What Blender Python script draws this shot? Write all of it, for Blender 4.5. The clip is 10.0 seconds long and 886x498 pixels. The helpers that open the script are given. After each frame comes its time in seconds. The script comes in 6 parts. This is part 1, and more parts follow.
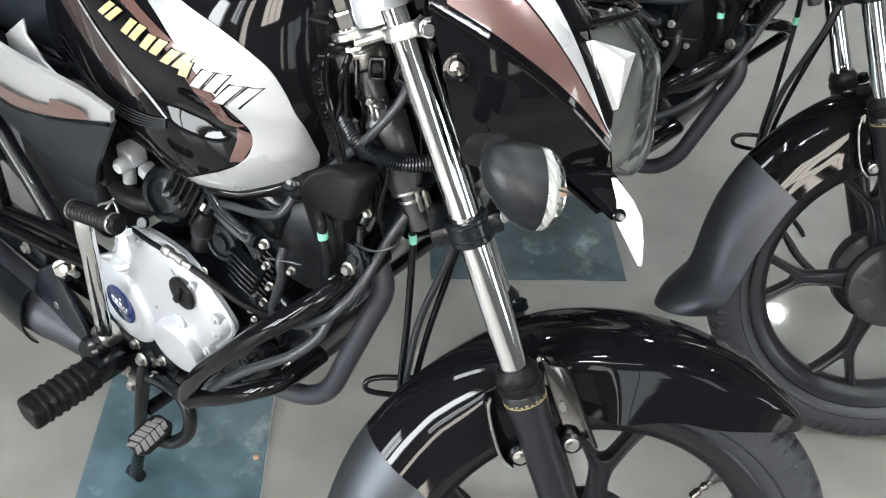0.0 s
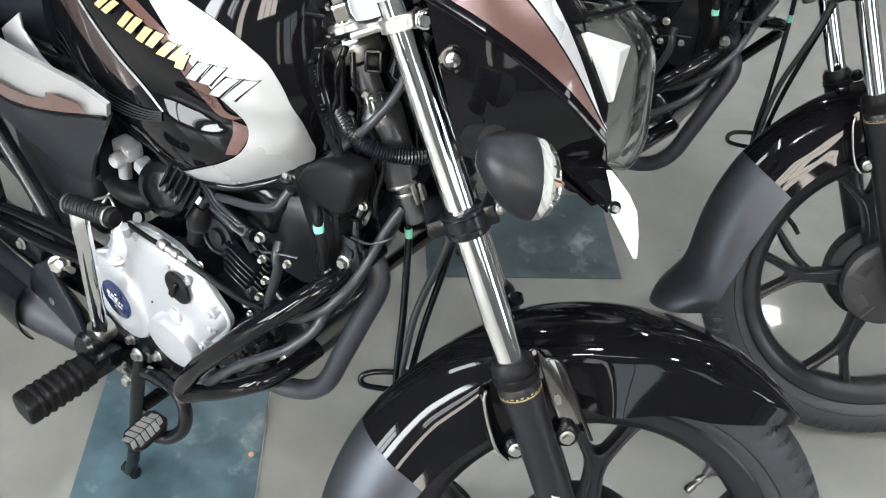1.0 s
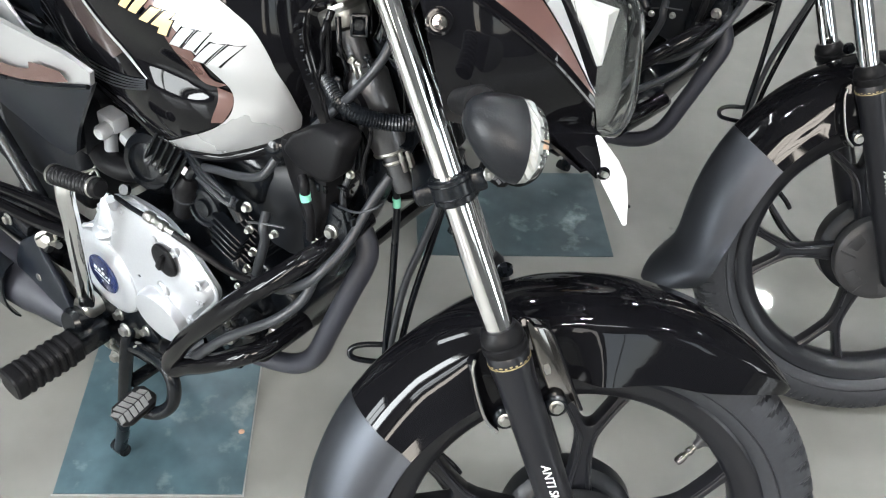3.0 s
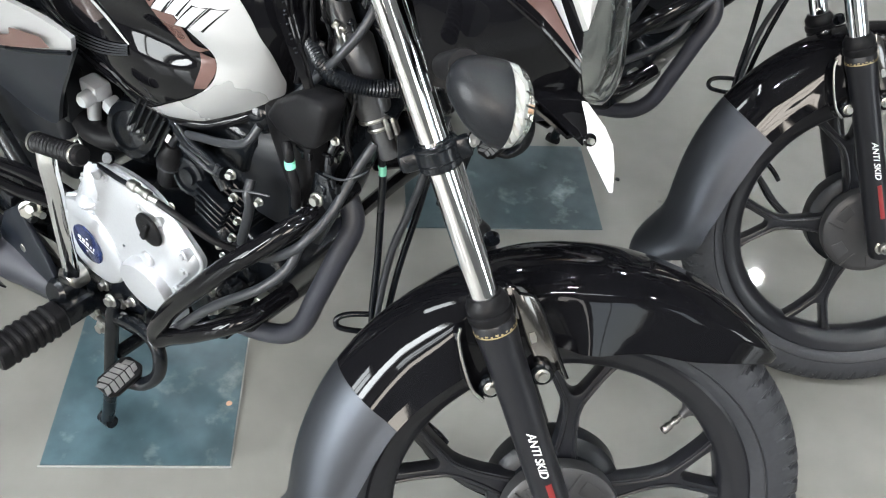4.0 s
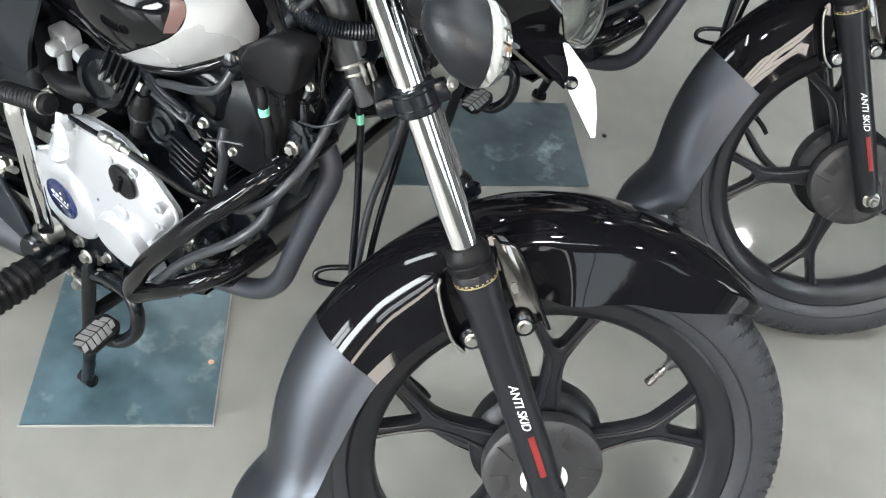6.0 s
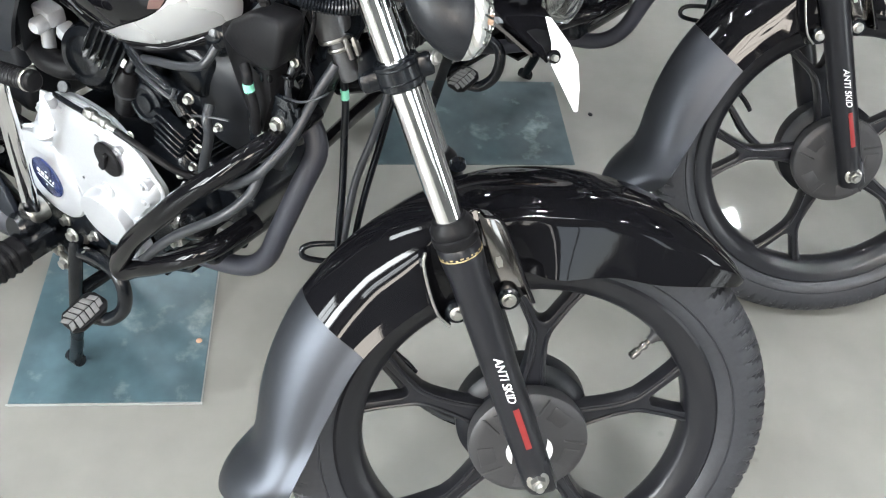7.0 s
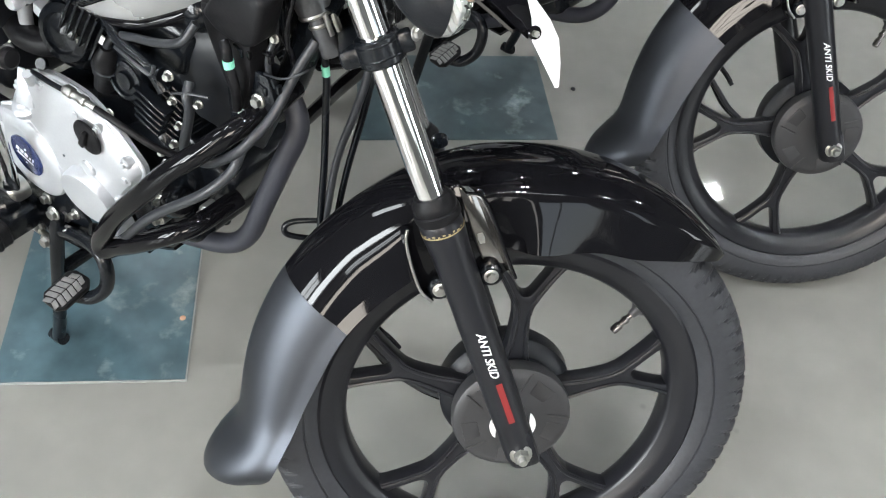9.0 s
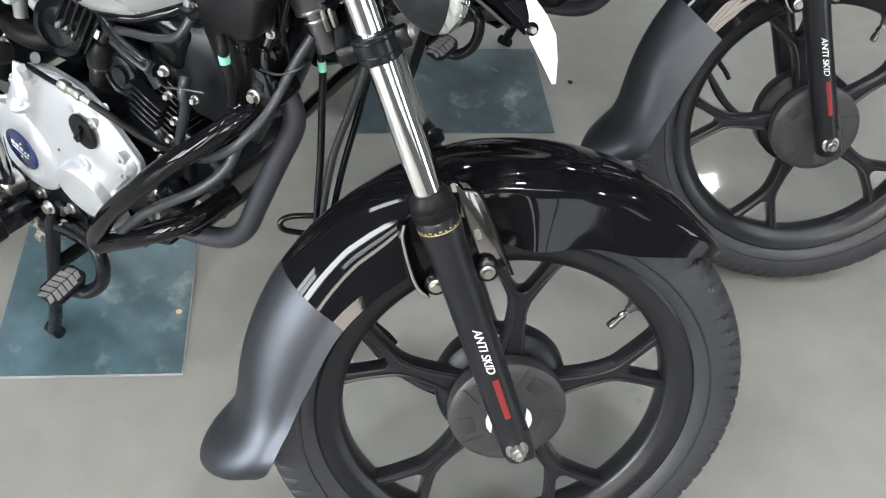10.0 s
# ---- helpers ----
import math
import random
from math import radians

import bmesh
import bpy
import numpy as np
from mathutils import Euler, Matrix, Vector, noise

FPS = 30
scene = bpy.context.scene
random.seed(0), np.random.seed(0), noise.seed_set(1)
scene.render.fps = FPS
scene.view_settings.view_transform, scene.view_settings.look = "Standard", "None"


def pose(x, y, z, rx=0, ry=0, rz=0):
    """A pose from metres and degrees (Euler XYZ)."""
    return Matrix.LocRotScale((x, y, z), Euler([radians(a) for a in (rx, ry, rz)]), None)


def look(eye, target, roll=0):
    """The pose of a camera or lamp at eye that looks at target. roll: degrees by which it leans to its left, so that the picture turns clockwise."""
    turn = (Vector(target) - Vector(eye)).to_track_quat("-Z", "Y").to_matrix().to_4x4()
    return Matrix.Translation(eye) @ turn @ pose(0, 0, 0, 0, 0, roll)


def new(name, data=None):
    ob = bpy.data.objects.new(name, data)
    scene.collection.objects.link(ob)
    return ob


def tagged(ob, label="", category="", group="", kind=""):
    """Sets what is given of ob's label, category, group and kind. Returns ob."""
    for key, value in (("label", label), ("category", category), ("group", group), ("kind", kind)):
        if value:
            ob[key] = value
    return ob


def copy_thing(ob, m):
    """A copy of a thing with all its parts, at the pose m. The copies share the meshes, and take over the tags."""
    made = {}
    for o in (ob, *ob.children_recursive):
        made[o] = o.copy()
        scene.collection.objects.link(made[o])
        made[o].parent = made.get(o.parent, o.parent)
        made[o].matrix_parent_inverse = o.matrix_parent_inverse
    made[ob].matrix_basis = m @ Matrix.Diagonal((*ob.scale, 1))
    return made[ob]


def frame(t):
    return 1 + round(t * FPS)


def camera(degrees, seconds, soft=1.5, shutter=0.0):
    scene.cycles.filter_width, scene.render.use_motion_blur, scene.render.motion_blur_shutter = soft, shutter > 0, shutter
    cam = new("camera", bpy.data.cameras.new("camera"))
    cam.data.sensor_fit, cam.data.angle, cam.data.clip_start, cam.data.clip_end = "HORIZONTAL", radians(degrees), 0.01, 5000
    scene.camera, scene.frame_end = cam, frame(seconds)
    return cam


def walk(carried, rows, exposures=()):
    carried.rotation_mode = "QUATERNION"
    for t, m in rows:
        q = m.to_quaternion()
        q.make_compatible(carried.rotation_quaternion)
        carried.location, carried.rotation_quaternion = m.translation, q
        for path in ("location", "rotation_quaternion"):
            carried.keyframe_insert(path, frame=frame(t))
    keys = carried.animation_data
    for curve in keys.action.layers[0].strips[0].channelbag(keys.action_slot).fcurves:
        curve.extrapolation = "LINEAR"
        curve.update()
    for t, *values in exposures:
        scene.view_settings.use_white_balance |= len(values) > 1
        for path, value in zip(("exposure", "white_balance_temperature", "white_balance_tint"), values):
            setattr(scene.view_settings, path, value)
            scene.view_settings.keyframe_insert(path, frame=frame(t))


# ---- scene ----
# ---- camera ----
cam = camera(50.0, 10.0, soft=1.15)
walk(cam, [
    (0.0, look((-0.2373, -0.6026, 1.3031), (-0.1839, 0.1472, 0.6436), 4.09)),
    (0.5, look((-0.2384, -0.6080, 1.3005), (-0.1824, 0.1444, 0.6441), 4.23)),
    (1.0, look((-0.2375, -0.6113, 1.2966), (-0.1793, 0.1408, 0.6401), 4.35)),
    (1.5, look((-0.2356, -0.6124, 1.2920), (-0.1771, 0.1385, 0.6342), 4.36)),
    (2.0, look((-0.2338, -0.6150, 1.2883), (-0.1742, 0.1343, 0.6288), 4.43)),
    (2.5, look((-0.2323, -0.6169, 1.2823), (-0.1713, 0.1313, 0.6217), 4.40)),
    (4.0, look((-0.2241, -0.6202, 1.2669), (-0.1502, 0.1066, 0.5841), 5.14)),
    (4.5, look((-0.2200, -0.6232, 1.2605), (-0.1418, 0.0966, 0.5708), 5.44)),
    (5.0, look((-0.2182, -0.6246, 1.2567), (-0.1348, 0.0874, 0.5595), 5.64)),
    (5.5, look((-0.2145, -0.6148, 1.2425), (-0.1327, 0.0921, 0.5399), 5.47)),
    (7.0, look((-0.2081, -0.6288, 1.2407), (-0.1118, 0.0593, 0.5215), 6.05)),
    (7.5, look((-0.2069, -0.6326, 1.2426), (-0.1052, 0.0488, 0.5177), 6.29)),
    (8.0, look((-0.2054, -0.6321, 1.2422), (-0.0991, 0.0432, 0.5123), 6.53)),
    (8.5, look((-0.2062, -0.6385, 1.2501), (-0.0942, 0.0309, 0.5156), 6.94)),
    (9.0, look((-0.2057, -0.6295, 1.2441), (-0.0936, 0.0379, 0.5079), 6.82)),
    (9.5, look((-0.2050, -0.6267, 1.2452), (-0.0916, 0.0366, 0.5055), 6.91)),
    (10.0, look((-0.2053, -0.6246, 1.2470), (-0.0898, 0.0352, 0.5044), 7.20)),
], exposures=[(0.0, 0.50), (2.0, 0.55), (5.0, 0.54), (7.0, 0.81), (8.2, 0.76), (9.0, 0.48), (10.0, 0.45)])

# ---- world and light ----
world = bpy.data.worlds.new("daylight")
scene.world = world
world.use_nodes = True
wn = world.node_tree.nodes
sky = wn.new("ShaderNodeTexSky")
sky.sky_type = "NISHITA"
sky.sun_disc = False
sky.sun_elevation, sky.sun_rotation = radians(48), radians(200)
world.node_tree.links.new(sky.outputs[0], wn["Background"].inputs[0])
wn["Background"].inputs[1].default_value = 0.12


def area_lamp(name, m, sx, sy, power, colour=(1, 1, 1)):
    data = bpy.data.lights.new(name, "AREA")
    data.shape, data.size, data.size_y, data.energy, data.color = "RECTANGLE", sx, sy, power, colour
    ob = new(name, data)
    ob.matrix_world = m
    return ob


# ---- frames of the two bikes ----
STEER = Matrix(((1, 0, 0, 0), (0, 0.94554, 0.32551, 0), (0, -0.32551, 0.94554, 0.27808), (0, 0, 0, 1)))
BIKE = Matrix.Translation((-0.01671, -0.01860, 0)) @ Matrix.Rotation(radians(-41.93), 4, "Z")
BIKE_2 = Matrix.Translation((0.5712, 0.5158, 0)) @ Matrix.Rotation(radians(-5.29), 4, "Z") @ BIKE
S2B = BIKE.inverted() @ STEER
FORK = Vector((-math.sin(radians(19.92)), 0, math.cos(radians(19.92))))
FORK_FWD = Vector((math.cos(radians(19.92)), 0, math.sin(radians(19.92))))


# ---- materials ----
def material(name, colour, rough=0.4, metal=0.0, coat=0.0, grain=60.0, vary=0.15, bump=0.0, stain=6.0, rough_vary=0.1, spec=0.5, flake=False):
    """A surface whose tone and gloss drift at two scales."""
    m = bpy.data.materials.new(name)
    m.use_nodes = True
    nt, b = m.node_tree, m.node_tree.nodes["Principled BSDF"]
    n, link = nt.nodes, nt.links.new
    co = n.new("ShaderNodeTexCoord")
    fine, broad = n.new("ShaderNodeTexNoise"), n.new("ShaderNodeTexNoise")
    fine.inputs["Scale"].default_value, fine.inputs["Detail"].default_value = grain, 4
    broad.inputs["Scale"].default_value, broad.inputs["Detail"].default_value = stain, 5
    link(co.outputs["Object"], fine.inputs["Vector"])
    link(co.outputs["Object"], broad.inputs["Vector"])
    both = n.new("ShaderNodeMath")
    both.operation = "ADD"
    link(fine.outputs["Fac"], both.inputs[0])
    link(broad.outputs["Fac"], both.inputs[1])
    tone = n.new("ShaderNodeMapRange")
    tone.inputs["From Min"].default_value, tone.inputs["From Max"].default_value = 0.6, 1.4
    tone.inputs["To Min"].default_value, tone.inputs["To Max"].default_value = 1 - vary, 1 + vary
    link(both.outputs[0], tone.inputs["Value"])
    mul = n.new("ShaderNodeVectorMath")
    mul.operation = "SCALE"
    mul.inputs[0].default_value = colour[:3]
    link(tone.outputs[0], mul.inputs["Scale"])
    link(mul.outputs[0], b.inputs["Base Color"])
    rr = n.new("ShaderNodeMapRange")
    rr.inputs["From Min"].default_value, rr.inputs["From Max"].default_value = 0.3, 0.7
    rr.inputs["To Min"].default_value, rr.inputs["To Max"].default_value = rough * (1 - rough_vary), min(1, rough * (1 + rough_vary))
    link(broad.outputs["Fac"], rr.inputs["Value"])
    link(rr.outputs[0], b.inputs["Roughness"])
    b.inputs["Metallic"].default_value = metal
    b.inputs["Coat Weight"].default_value = coat
    b.inputs["Coat Roughness"].default_value = 0.03
    b.inputs["Specular IOR Level"].default_value = spec
    if bump:
        bp = n.new("ShaderNodeBump")
        bp.inputs["Strength"].default_value, bp.inputs["Distance"].default_value = bump, 0.002
        link(fine.outputs["Fac"], bp.inputs["Height"])
        link(bp.outputs[0], b.inputs["Normal"])
    return m


M_GLOSS = material("gloss_black_paint", (0.004, 0.004, 0.005), 0.04, coat=0.0, vary=0.1, rough_vary=0.4, spec=0.27, bump=0.05, grain=24)
M_STAY = material("bright_stay_steel", (0.30, 0.285, 0.275), 0.12, metal=1.0, vary=0.25, grain=40, stain=30)
M_SATIN = material("satin_black_metal", (0.0045, 0.0056, 0.0075), 0.24, vary=0.25, bump=0.06, grain=300, rough_vary=0.35, spec=0.34)
M_MATTE = material("matte_black_plastic", (0.0072, 0.0082, 0.0105), 0.36, vary=0.25, spec=0.30, bump=0.12, grain=500)
M_PIPE = material("heatproof_matte_paint", (0.022, 0.0235, 0.032), 0.5, vary=0.12, bump=0.1, grain=700)
M_GREY = material("satin_grey_plastic", (0.060, 0.065, 0.075), 0.43, metal=0.85, vary=0.08, bump=0.06, grain=900)
M_PANEL = material("dark_side_plastic", (0.0085, 0.0108, 0.0155), 0.30, vary=0.15, spec=0.32, bump=0.06, grain=900)
M_CHROME = material("chrome", (0.93, 0.935, 0.94), 0.05, metal=1.0, vary=0.03, rough_vary=0.4)
M_ZINC = material("zinc_plated_steel", (0.46, 0.455, 0.43), 0.34, metal=1.0, vary=0.15, grain=200)
M_ALU = material("silver_painted_casting", (0.53, 0.55, 0.58), 0.33, metal=0.5, vary=0.06, bump=0.08, grain=350)
M_SILVER = material("silver_tank_paint", (0.57, 0.58, 0.59), 0.29, metal=0.55, coat=0.8, vary=0.04, grain=1500)
M_BROWN = material("brown_decal", (0.125, 0.068, 0.060), 0.25, metal=0.2, coat=0.8, vary=0.08)
M_FADE = material("faded_brown_print", (0.060, 0.044, 0.042), 0.22, metal=0.2, coat=0.5, vary=0.25, stain=25)
M_GOLD = material("gold_lettering", (0.78, 0.55, 0.27), 0.3, metal=0.15, coat=0.5, vary=0.12, grain=30)
M_RING = material("dull_gold_print", (0.34, 0.27, 0.14), 0.35, metal=0.3, vary=0.2)
M_WHITE = material("white_paint", (0.82, 0.82, 0.82), 0.4, vary=0.04)
M_RED = material("red_decal", (0.18, 0.017, 0.017), 0.35, vary=0.12)
M_GREEN = material("green_band", (0.22, 0.62, 0.46), 0.4, vary=0.1)
M_RUBBER = material("rubber", (0.007, 0.007, 0.008), 0.42, vary=0.25, spec=0.15, bump=0.15, grain=250)
M_TYRE = material("tyre_rubber", (0.023, 0.0245, 0.029), 0.50, vary=0.25, bump=0.2, grain=160, stain=14)
M_HOSE = material("grey_rubber_hose", (0.022, 0.024, 0.028), 0.38, vary=0.15, bump=0.1, grain=300)
M_BADGE = material("blue_badge", (0.012, 0.022, 0.085), 0.2, coat=0.6, vary=0.1)
M_PEDAL = material("worn_pedal_rubber", (0.13, 0.13, 0.13), 0.65, vary=0.2, bump=0.2, grain=200)
M_REFLECTOR = material("lamp_reflector", (0.34, 0.345, 0.33), 0.16, metal=0.9, vary=0.25, bump=0.9, grain=38)
M_ORANGE = material("orange_filament_bulb", (0.62, 0.38, 0.25), 0.3, vary=0.1)
M_HUB = material("grey_hub_plastic", (0.030, 0.030, 0.032), 0.42, vary=0.15, bump=0.12, grain=500, stain=25)
M_NECK = material("satin_black_steel_tube", (0.10, 0.102, 0.108), 0.33, metal=0.75, vary=0.12, bump=0.06, grain=400)
M_FILM = material("clear_film_edge", (0.32, 0.325, 0.315), 0.25, vary=0.12)
M_WHEEL = material("satin_black_alloy", (0.010, 0.0104, 0.013), 0.30, spec=0.36, vary=0.2, bump=0.08, grain=600)
M_PALE = material("pale_lamp_plastic", (0.44, 0.45, 0.44), 0.35, vary=0.06, grain=40)
M_WALL = material("wall_paint", (0.075, 0.075, 0.073), 0.7, vary=0.04, bump=0.05, grain=80, stain=1.2)
M_CEIL = material("ceiling_board", (0.05, 0.05, 0.05), 0.8, vary=0.03, stain=1.0)


def clear_plastic(name, tint=(0.95, 0.97, 0.97)):
    m = bpy.data.materials.new(name)
    m.use_nodes = True
    b = m.node_tree.nodes["Principled BSDF"]
    b.inputs["Base Color"].default_value = (*tint, 1)
    b.inputs["Transmission Weight"].default_value = 1.0
    b.inputs["Roughness"].default_value = 0.0
    b.inputs["IOR"].default_value = 1.3
    return m


M_CLEAR = clear_plastic("clear_lens")


def floor_material():
    m = material("polished_floor", (0.213, 0.213, 0.197), 0.040, vary=0.10, grain=14, stain=2.6, rough_vary=0.4, spec=0.17)
    nt = m.node_tree
    n, link = nt.nodes, nt.links.new
    co = n.new("ShaderNodeTexCoord")
    sp = n.new("ShaderNodeTexVoronoi")
    sp.inputs["Scale"].default_value = 7
    link(co.outputs["Object"], sp.inputs["Vector"])
    lim = n.new("ShaderNodeMapRange")
    lim.inputs["From Min"].default_value, lim.inputs["From Max"].default_value = 0.02, 0.05
    lim.inputs["To Min"].default_value, lim.inputs["To Max"].default_value = 0.8, 1
    link(sp.outputs["Distance"], lim.inputs["Value"])
    b = n["Principled BSDF"]
    old = b.inputs["Base Color"].links[0].from_socket
    sc = n.new("ShaderNodeVectorMath")
    sc.operation = "SCALE"
    link(old, sc.inputs[0])
    link(lim.outputs[0], sc.inputs["Scale"])
    link(sc.outputs[0], b.inputs["Base Color"])
    return m


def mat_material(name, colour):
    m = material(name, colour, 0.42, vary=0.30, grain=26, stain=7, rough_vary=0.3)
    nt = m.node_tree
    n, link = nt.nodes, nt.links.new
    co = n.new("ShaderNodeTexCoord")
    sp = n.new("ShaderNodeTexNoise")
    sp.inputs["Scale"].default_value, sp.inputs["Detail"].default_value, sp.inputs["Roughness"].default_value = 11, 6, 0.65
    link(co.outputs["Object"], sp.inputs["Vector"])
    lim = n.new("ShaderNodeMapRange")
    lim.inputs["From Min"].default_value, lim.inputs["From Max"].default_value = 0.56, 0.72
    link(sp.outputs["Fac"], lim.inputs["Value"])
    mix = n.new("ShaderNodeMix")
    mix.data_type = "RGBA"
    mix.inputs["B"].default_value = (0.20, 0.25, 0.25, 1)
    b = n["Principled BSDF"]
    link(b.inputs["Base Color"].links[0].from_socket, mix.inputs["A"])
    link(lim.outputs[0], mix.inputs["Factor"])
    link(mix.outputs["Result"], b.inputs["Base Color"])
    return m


# the second sheet has a darker, greyer base blue than the first
M_FLOOR, M_MAT, M_MAT_GREY = floor_material(), mat_material("blue_floor_sheet", (0.060, 0.106, 0.126)), mat_material("grey_blue_floor_sheet", (0.050, 0.076, 0.086))


# ---- mesh helpers: a shape is (points, faces) ----
def join(*shapes):
    v, f = [], []
    for sv, sf in shapes:
        o = len(v)
        v += [Vector(p) for p in sv]
        f += [tuple(i + o for i in q) for q in sf]
    return v, f


def moved(shape, m):
    return [m @ Vector(p) for p in shape[0]], shape[1]


def part(name, shape, mat, parent, label="", smooth=True, angle=38):
    me = bpy.data.meshes.new(name)
    me.from_pydata([tuple(p) for p in shape[0]], [], shape[1])
    bm = bmesh.new()
    bm.from_mesh(me)
    bmesh.ops.remove_doubles(bm, verts=bm.verts, dist=1e-6)
    bmesh.ops.recalc_face_normals(bm, faces=bm.faces)
    bm.to_mesh(me)
    bm.free()
    if smooth:
        me.shade_smooth()
        me.set_sharp_from_angle(angle=radians(angle))
    me.materials.append(mat)
    ob = new(name, me)
    ob.parent = parent
    if label:
        tagged(ob, label)
    return ob


def curve_points(pts, n=8):
    """Smooth line through the points (Catmull-Rom)."""
    p = [Vector(q) for q in pts]
    p = [2 * p[0] - p[1], *p, 2 * p[-1] - p[-2]]
    out = []
    for i in range(1, len(p) - 2):
        a, b, c, d = p[i - 1:i + 3]
        for k in range(n):
            t = k / n
            out.append(0.5 * (2 * b + (c - a) * t + (2 * a - 5 * b + 4 * c - d) * t * t + (3 * b - a - 3 * c + d) * t ** 3))
    return out + [p[-2]]


def sweep(path, radius, segs=14, closed=False, caps=True, flat=1.0):
    """A round bar along a line; radius is a number or one for each point."""
    n = len(path)
    rad = radius if isinstance(radius, (list, tuple)) else [radius] * n
    v, f, side = [], [], None
    for i, p in enumerate(path):
        a, b = (path[i - 1], path[(i + 1) % n]) if closed else (path[max(i - 1, 0)], path[min(i + 1, n - 1)])
        d = (Vector(b) - Vector(a)).normalized()
        if side is None:
            side = d.orthogonal().normalized()
        side = (side - d * side.dot(d)).normalized()
        up = d.cross(side)
        for k in range(segs):
            w = 2 * math.pi * k / segs
            v.append(Vector(p) + rad[i] * (math.cos(w) * side + flat * math.sin(w) * up))
    for i in range(n if closed else n - 1):
        j = (i + 1) % n
        for k in range(segs):
            q = (k + 1) % segs
            f.append((i * segs + k, i * segs + q, j * segs + q, j * segs + k))
    if caps and not closed:
        f += [tuple(range(segs))[::-1], tuple((n - 1) * segs + k for k in range(segs))]
    return v, f


def tube(pts, radius, segs=14, n=8, **kw):
    return sweep(curve_points(pts, n), radius, segs, **kw)


def turned(profile, origin, axis, segs=32, caps=True):
    """A turned body: (radius, distance along the axis) pairs."""
    d = Vector(axis).normalized()
    a = d.orthogonal().normalized()
    b = d.cross(a)
    o = Vector(origin)
    v, f, n = [], [], len(profile)
    for r, h in profile:
        for k in range(segs):
            w = 2 * math.pi * k / segs
            v.append(o + d * h + r * (math.cos(w) * a + math.sin(w) * b))
    for i in range(n - 1):
        for k in range(segs):
            q = (k + 1) % segs
            f.append((i * segs + k, i * segs + q, (i + 1) * segs + q, (i + 1) * segs + k))
    if caps:
        f += [tuple(range(segs))[::-1], tuple((n - 1) * segs + k for k in range(segs))]
    return v, f


def grid(rows, closed=False):
    """Faces over rows of points of equal length."""
    n, v = len(rows[0]), [Vector(p) for r in rows for p in r]
    f = []
    for i in range(len(rows) - 1):
        for k in range(n if closed else n - 1):
            q = (k + 1) % n
            f.append((i * n + k, i * n + q, (i + 1) * n + q, (i + 1) * n + k))
    return v, f


def shell(rows, thick):
    """A sheet with thickness, grown along its own normals."""
    bm = bmesh.new()
    v, f = grid(rows)
    vs = [bm.verts.new(p) for p in v]
    for q in f:
        bm.faces.new([vs[i] for i in q])
    bmesh.ops.remove_doubles(bm, verts=bm.verts, dist=1e-6)
    bmesh.ops.recalc_face_normals(bm, faces=bm.faces)
    bmesh.ops.solidify(bm, geom=bm.faces, thickness=thick)
    return from_bm(bm)


def from_bm(bm):
    bm.verts.index_update()
    out = [v.co.copy() for v in bm.verts], [tuple(v.index for v in q.verts) for q in bm.faces]
    bm.free()
    return out


def block(x, y, z, bevel=0.004, m=Matrix(), segs=2):
    """A rounded block of full sizes x, y, z about the origin of m."""
    bm = bmesh.new()
    bmesh.ops.create_cube(bm, size=1)
    bmesh.ops.scale(bm, vec=(x, y, z), verts=bm.verts)
    if bevel:
        bmesh.ops.bevel(bm, geom=bm.edges, offset=bevel, segments=segs, profile=0.5, affect="EDGES")
    bm.transform(m)
    return from_bm(bm)


def plate(outline, thick, m=Matrix(), bevel=0.0015):
    """A flat plate: outline in the xy plane of m, grown along its z."""
    bm = bmesh.new()
    lo = bm.faces.new([bm.verts.new((x, y, 0)) for x, y in outline])
    r = bmesh.ops.extrude_face_region(bm, geom=[lo])
    top = [e for e in r["geom"] if isinstance(e, bmesh.types.BMVert)]
    bmesh.ops.translate(bm, vec=(0, 0, thick), verts=top)
    bmesh.ops.recalc_face_normals(bm, faces=bm.faces)
    if bevel:
        bmesh.ops.bevel(bm, geom=bm.edges, offset=bevel, segments=2, profile=0.5, affect="EDGES", clamp_overlap=True)
    bm.transform(m)
    return from_bm(bm)


def frame_of(origin, z, x=(1, 0, 0)):
    z = Vector(z).normalized()
    x = Vector(x)
    x = (x - z * x.dot(z)).normalized()
    y = z.cross(x)
    return Matrix(((x.x, y.x, z.x, origin[0]), (x.y, y.y, z.y, origin[1]), (x.z, y.z, z.z, origin[2]), (0, 0, 0, 1)))


def hex_bolt(origin, axis, r=0.007, h=0.006, flange=True):
    ring = turned([(r * 1.35, 0), (r * 1.35, h * 0.2), (r * 1.1, h * 0.3)], origin, axis, 18) if flange else ([], [])
    head = turned([(r, 0), (r, h * 0.85), (r * 0.86, h)], origin, axis, 6)
    return join(ring, head)


def arc(c, r, a0, a1, n=10):
    return [(c[0] + r * math.cos(radians(a0 + (a1 - a0) * k / n)), c[1] + r * math.sin(radians(a0 + (a1 - a0) * k / n))) for k in range(n + 1)]


def lerp_table(table, x):
    """Smooth value between the rows of a short table."""
    for (a, *p), (b, *q) in zip(table, table[1:]):
        if x <= b:
            t = max(0.0, min(1.0, (x - a) / (b - a)))
            t = t * t * (3 - 2 * t) if len(table) < 4 else t
            return [i + (j - i) * t for i, j in zip(p, q)]
    return list(table[-1][1:])


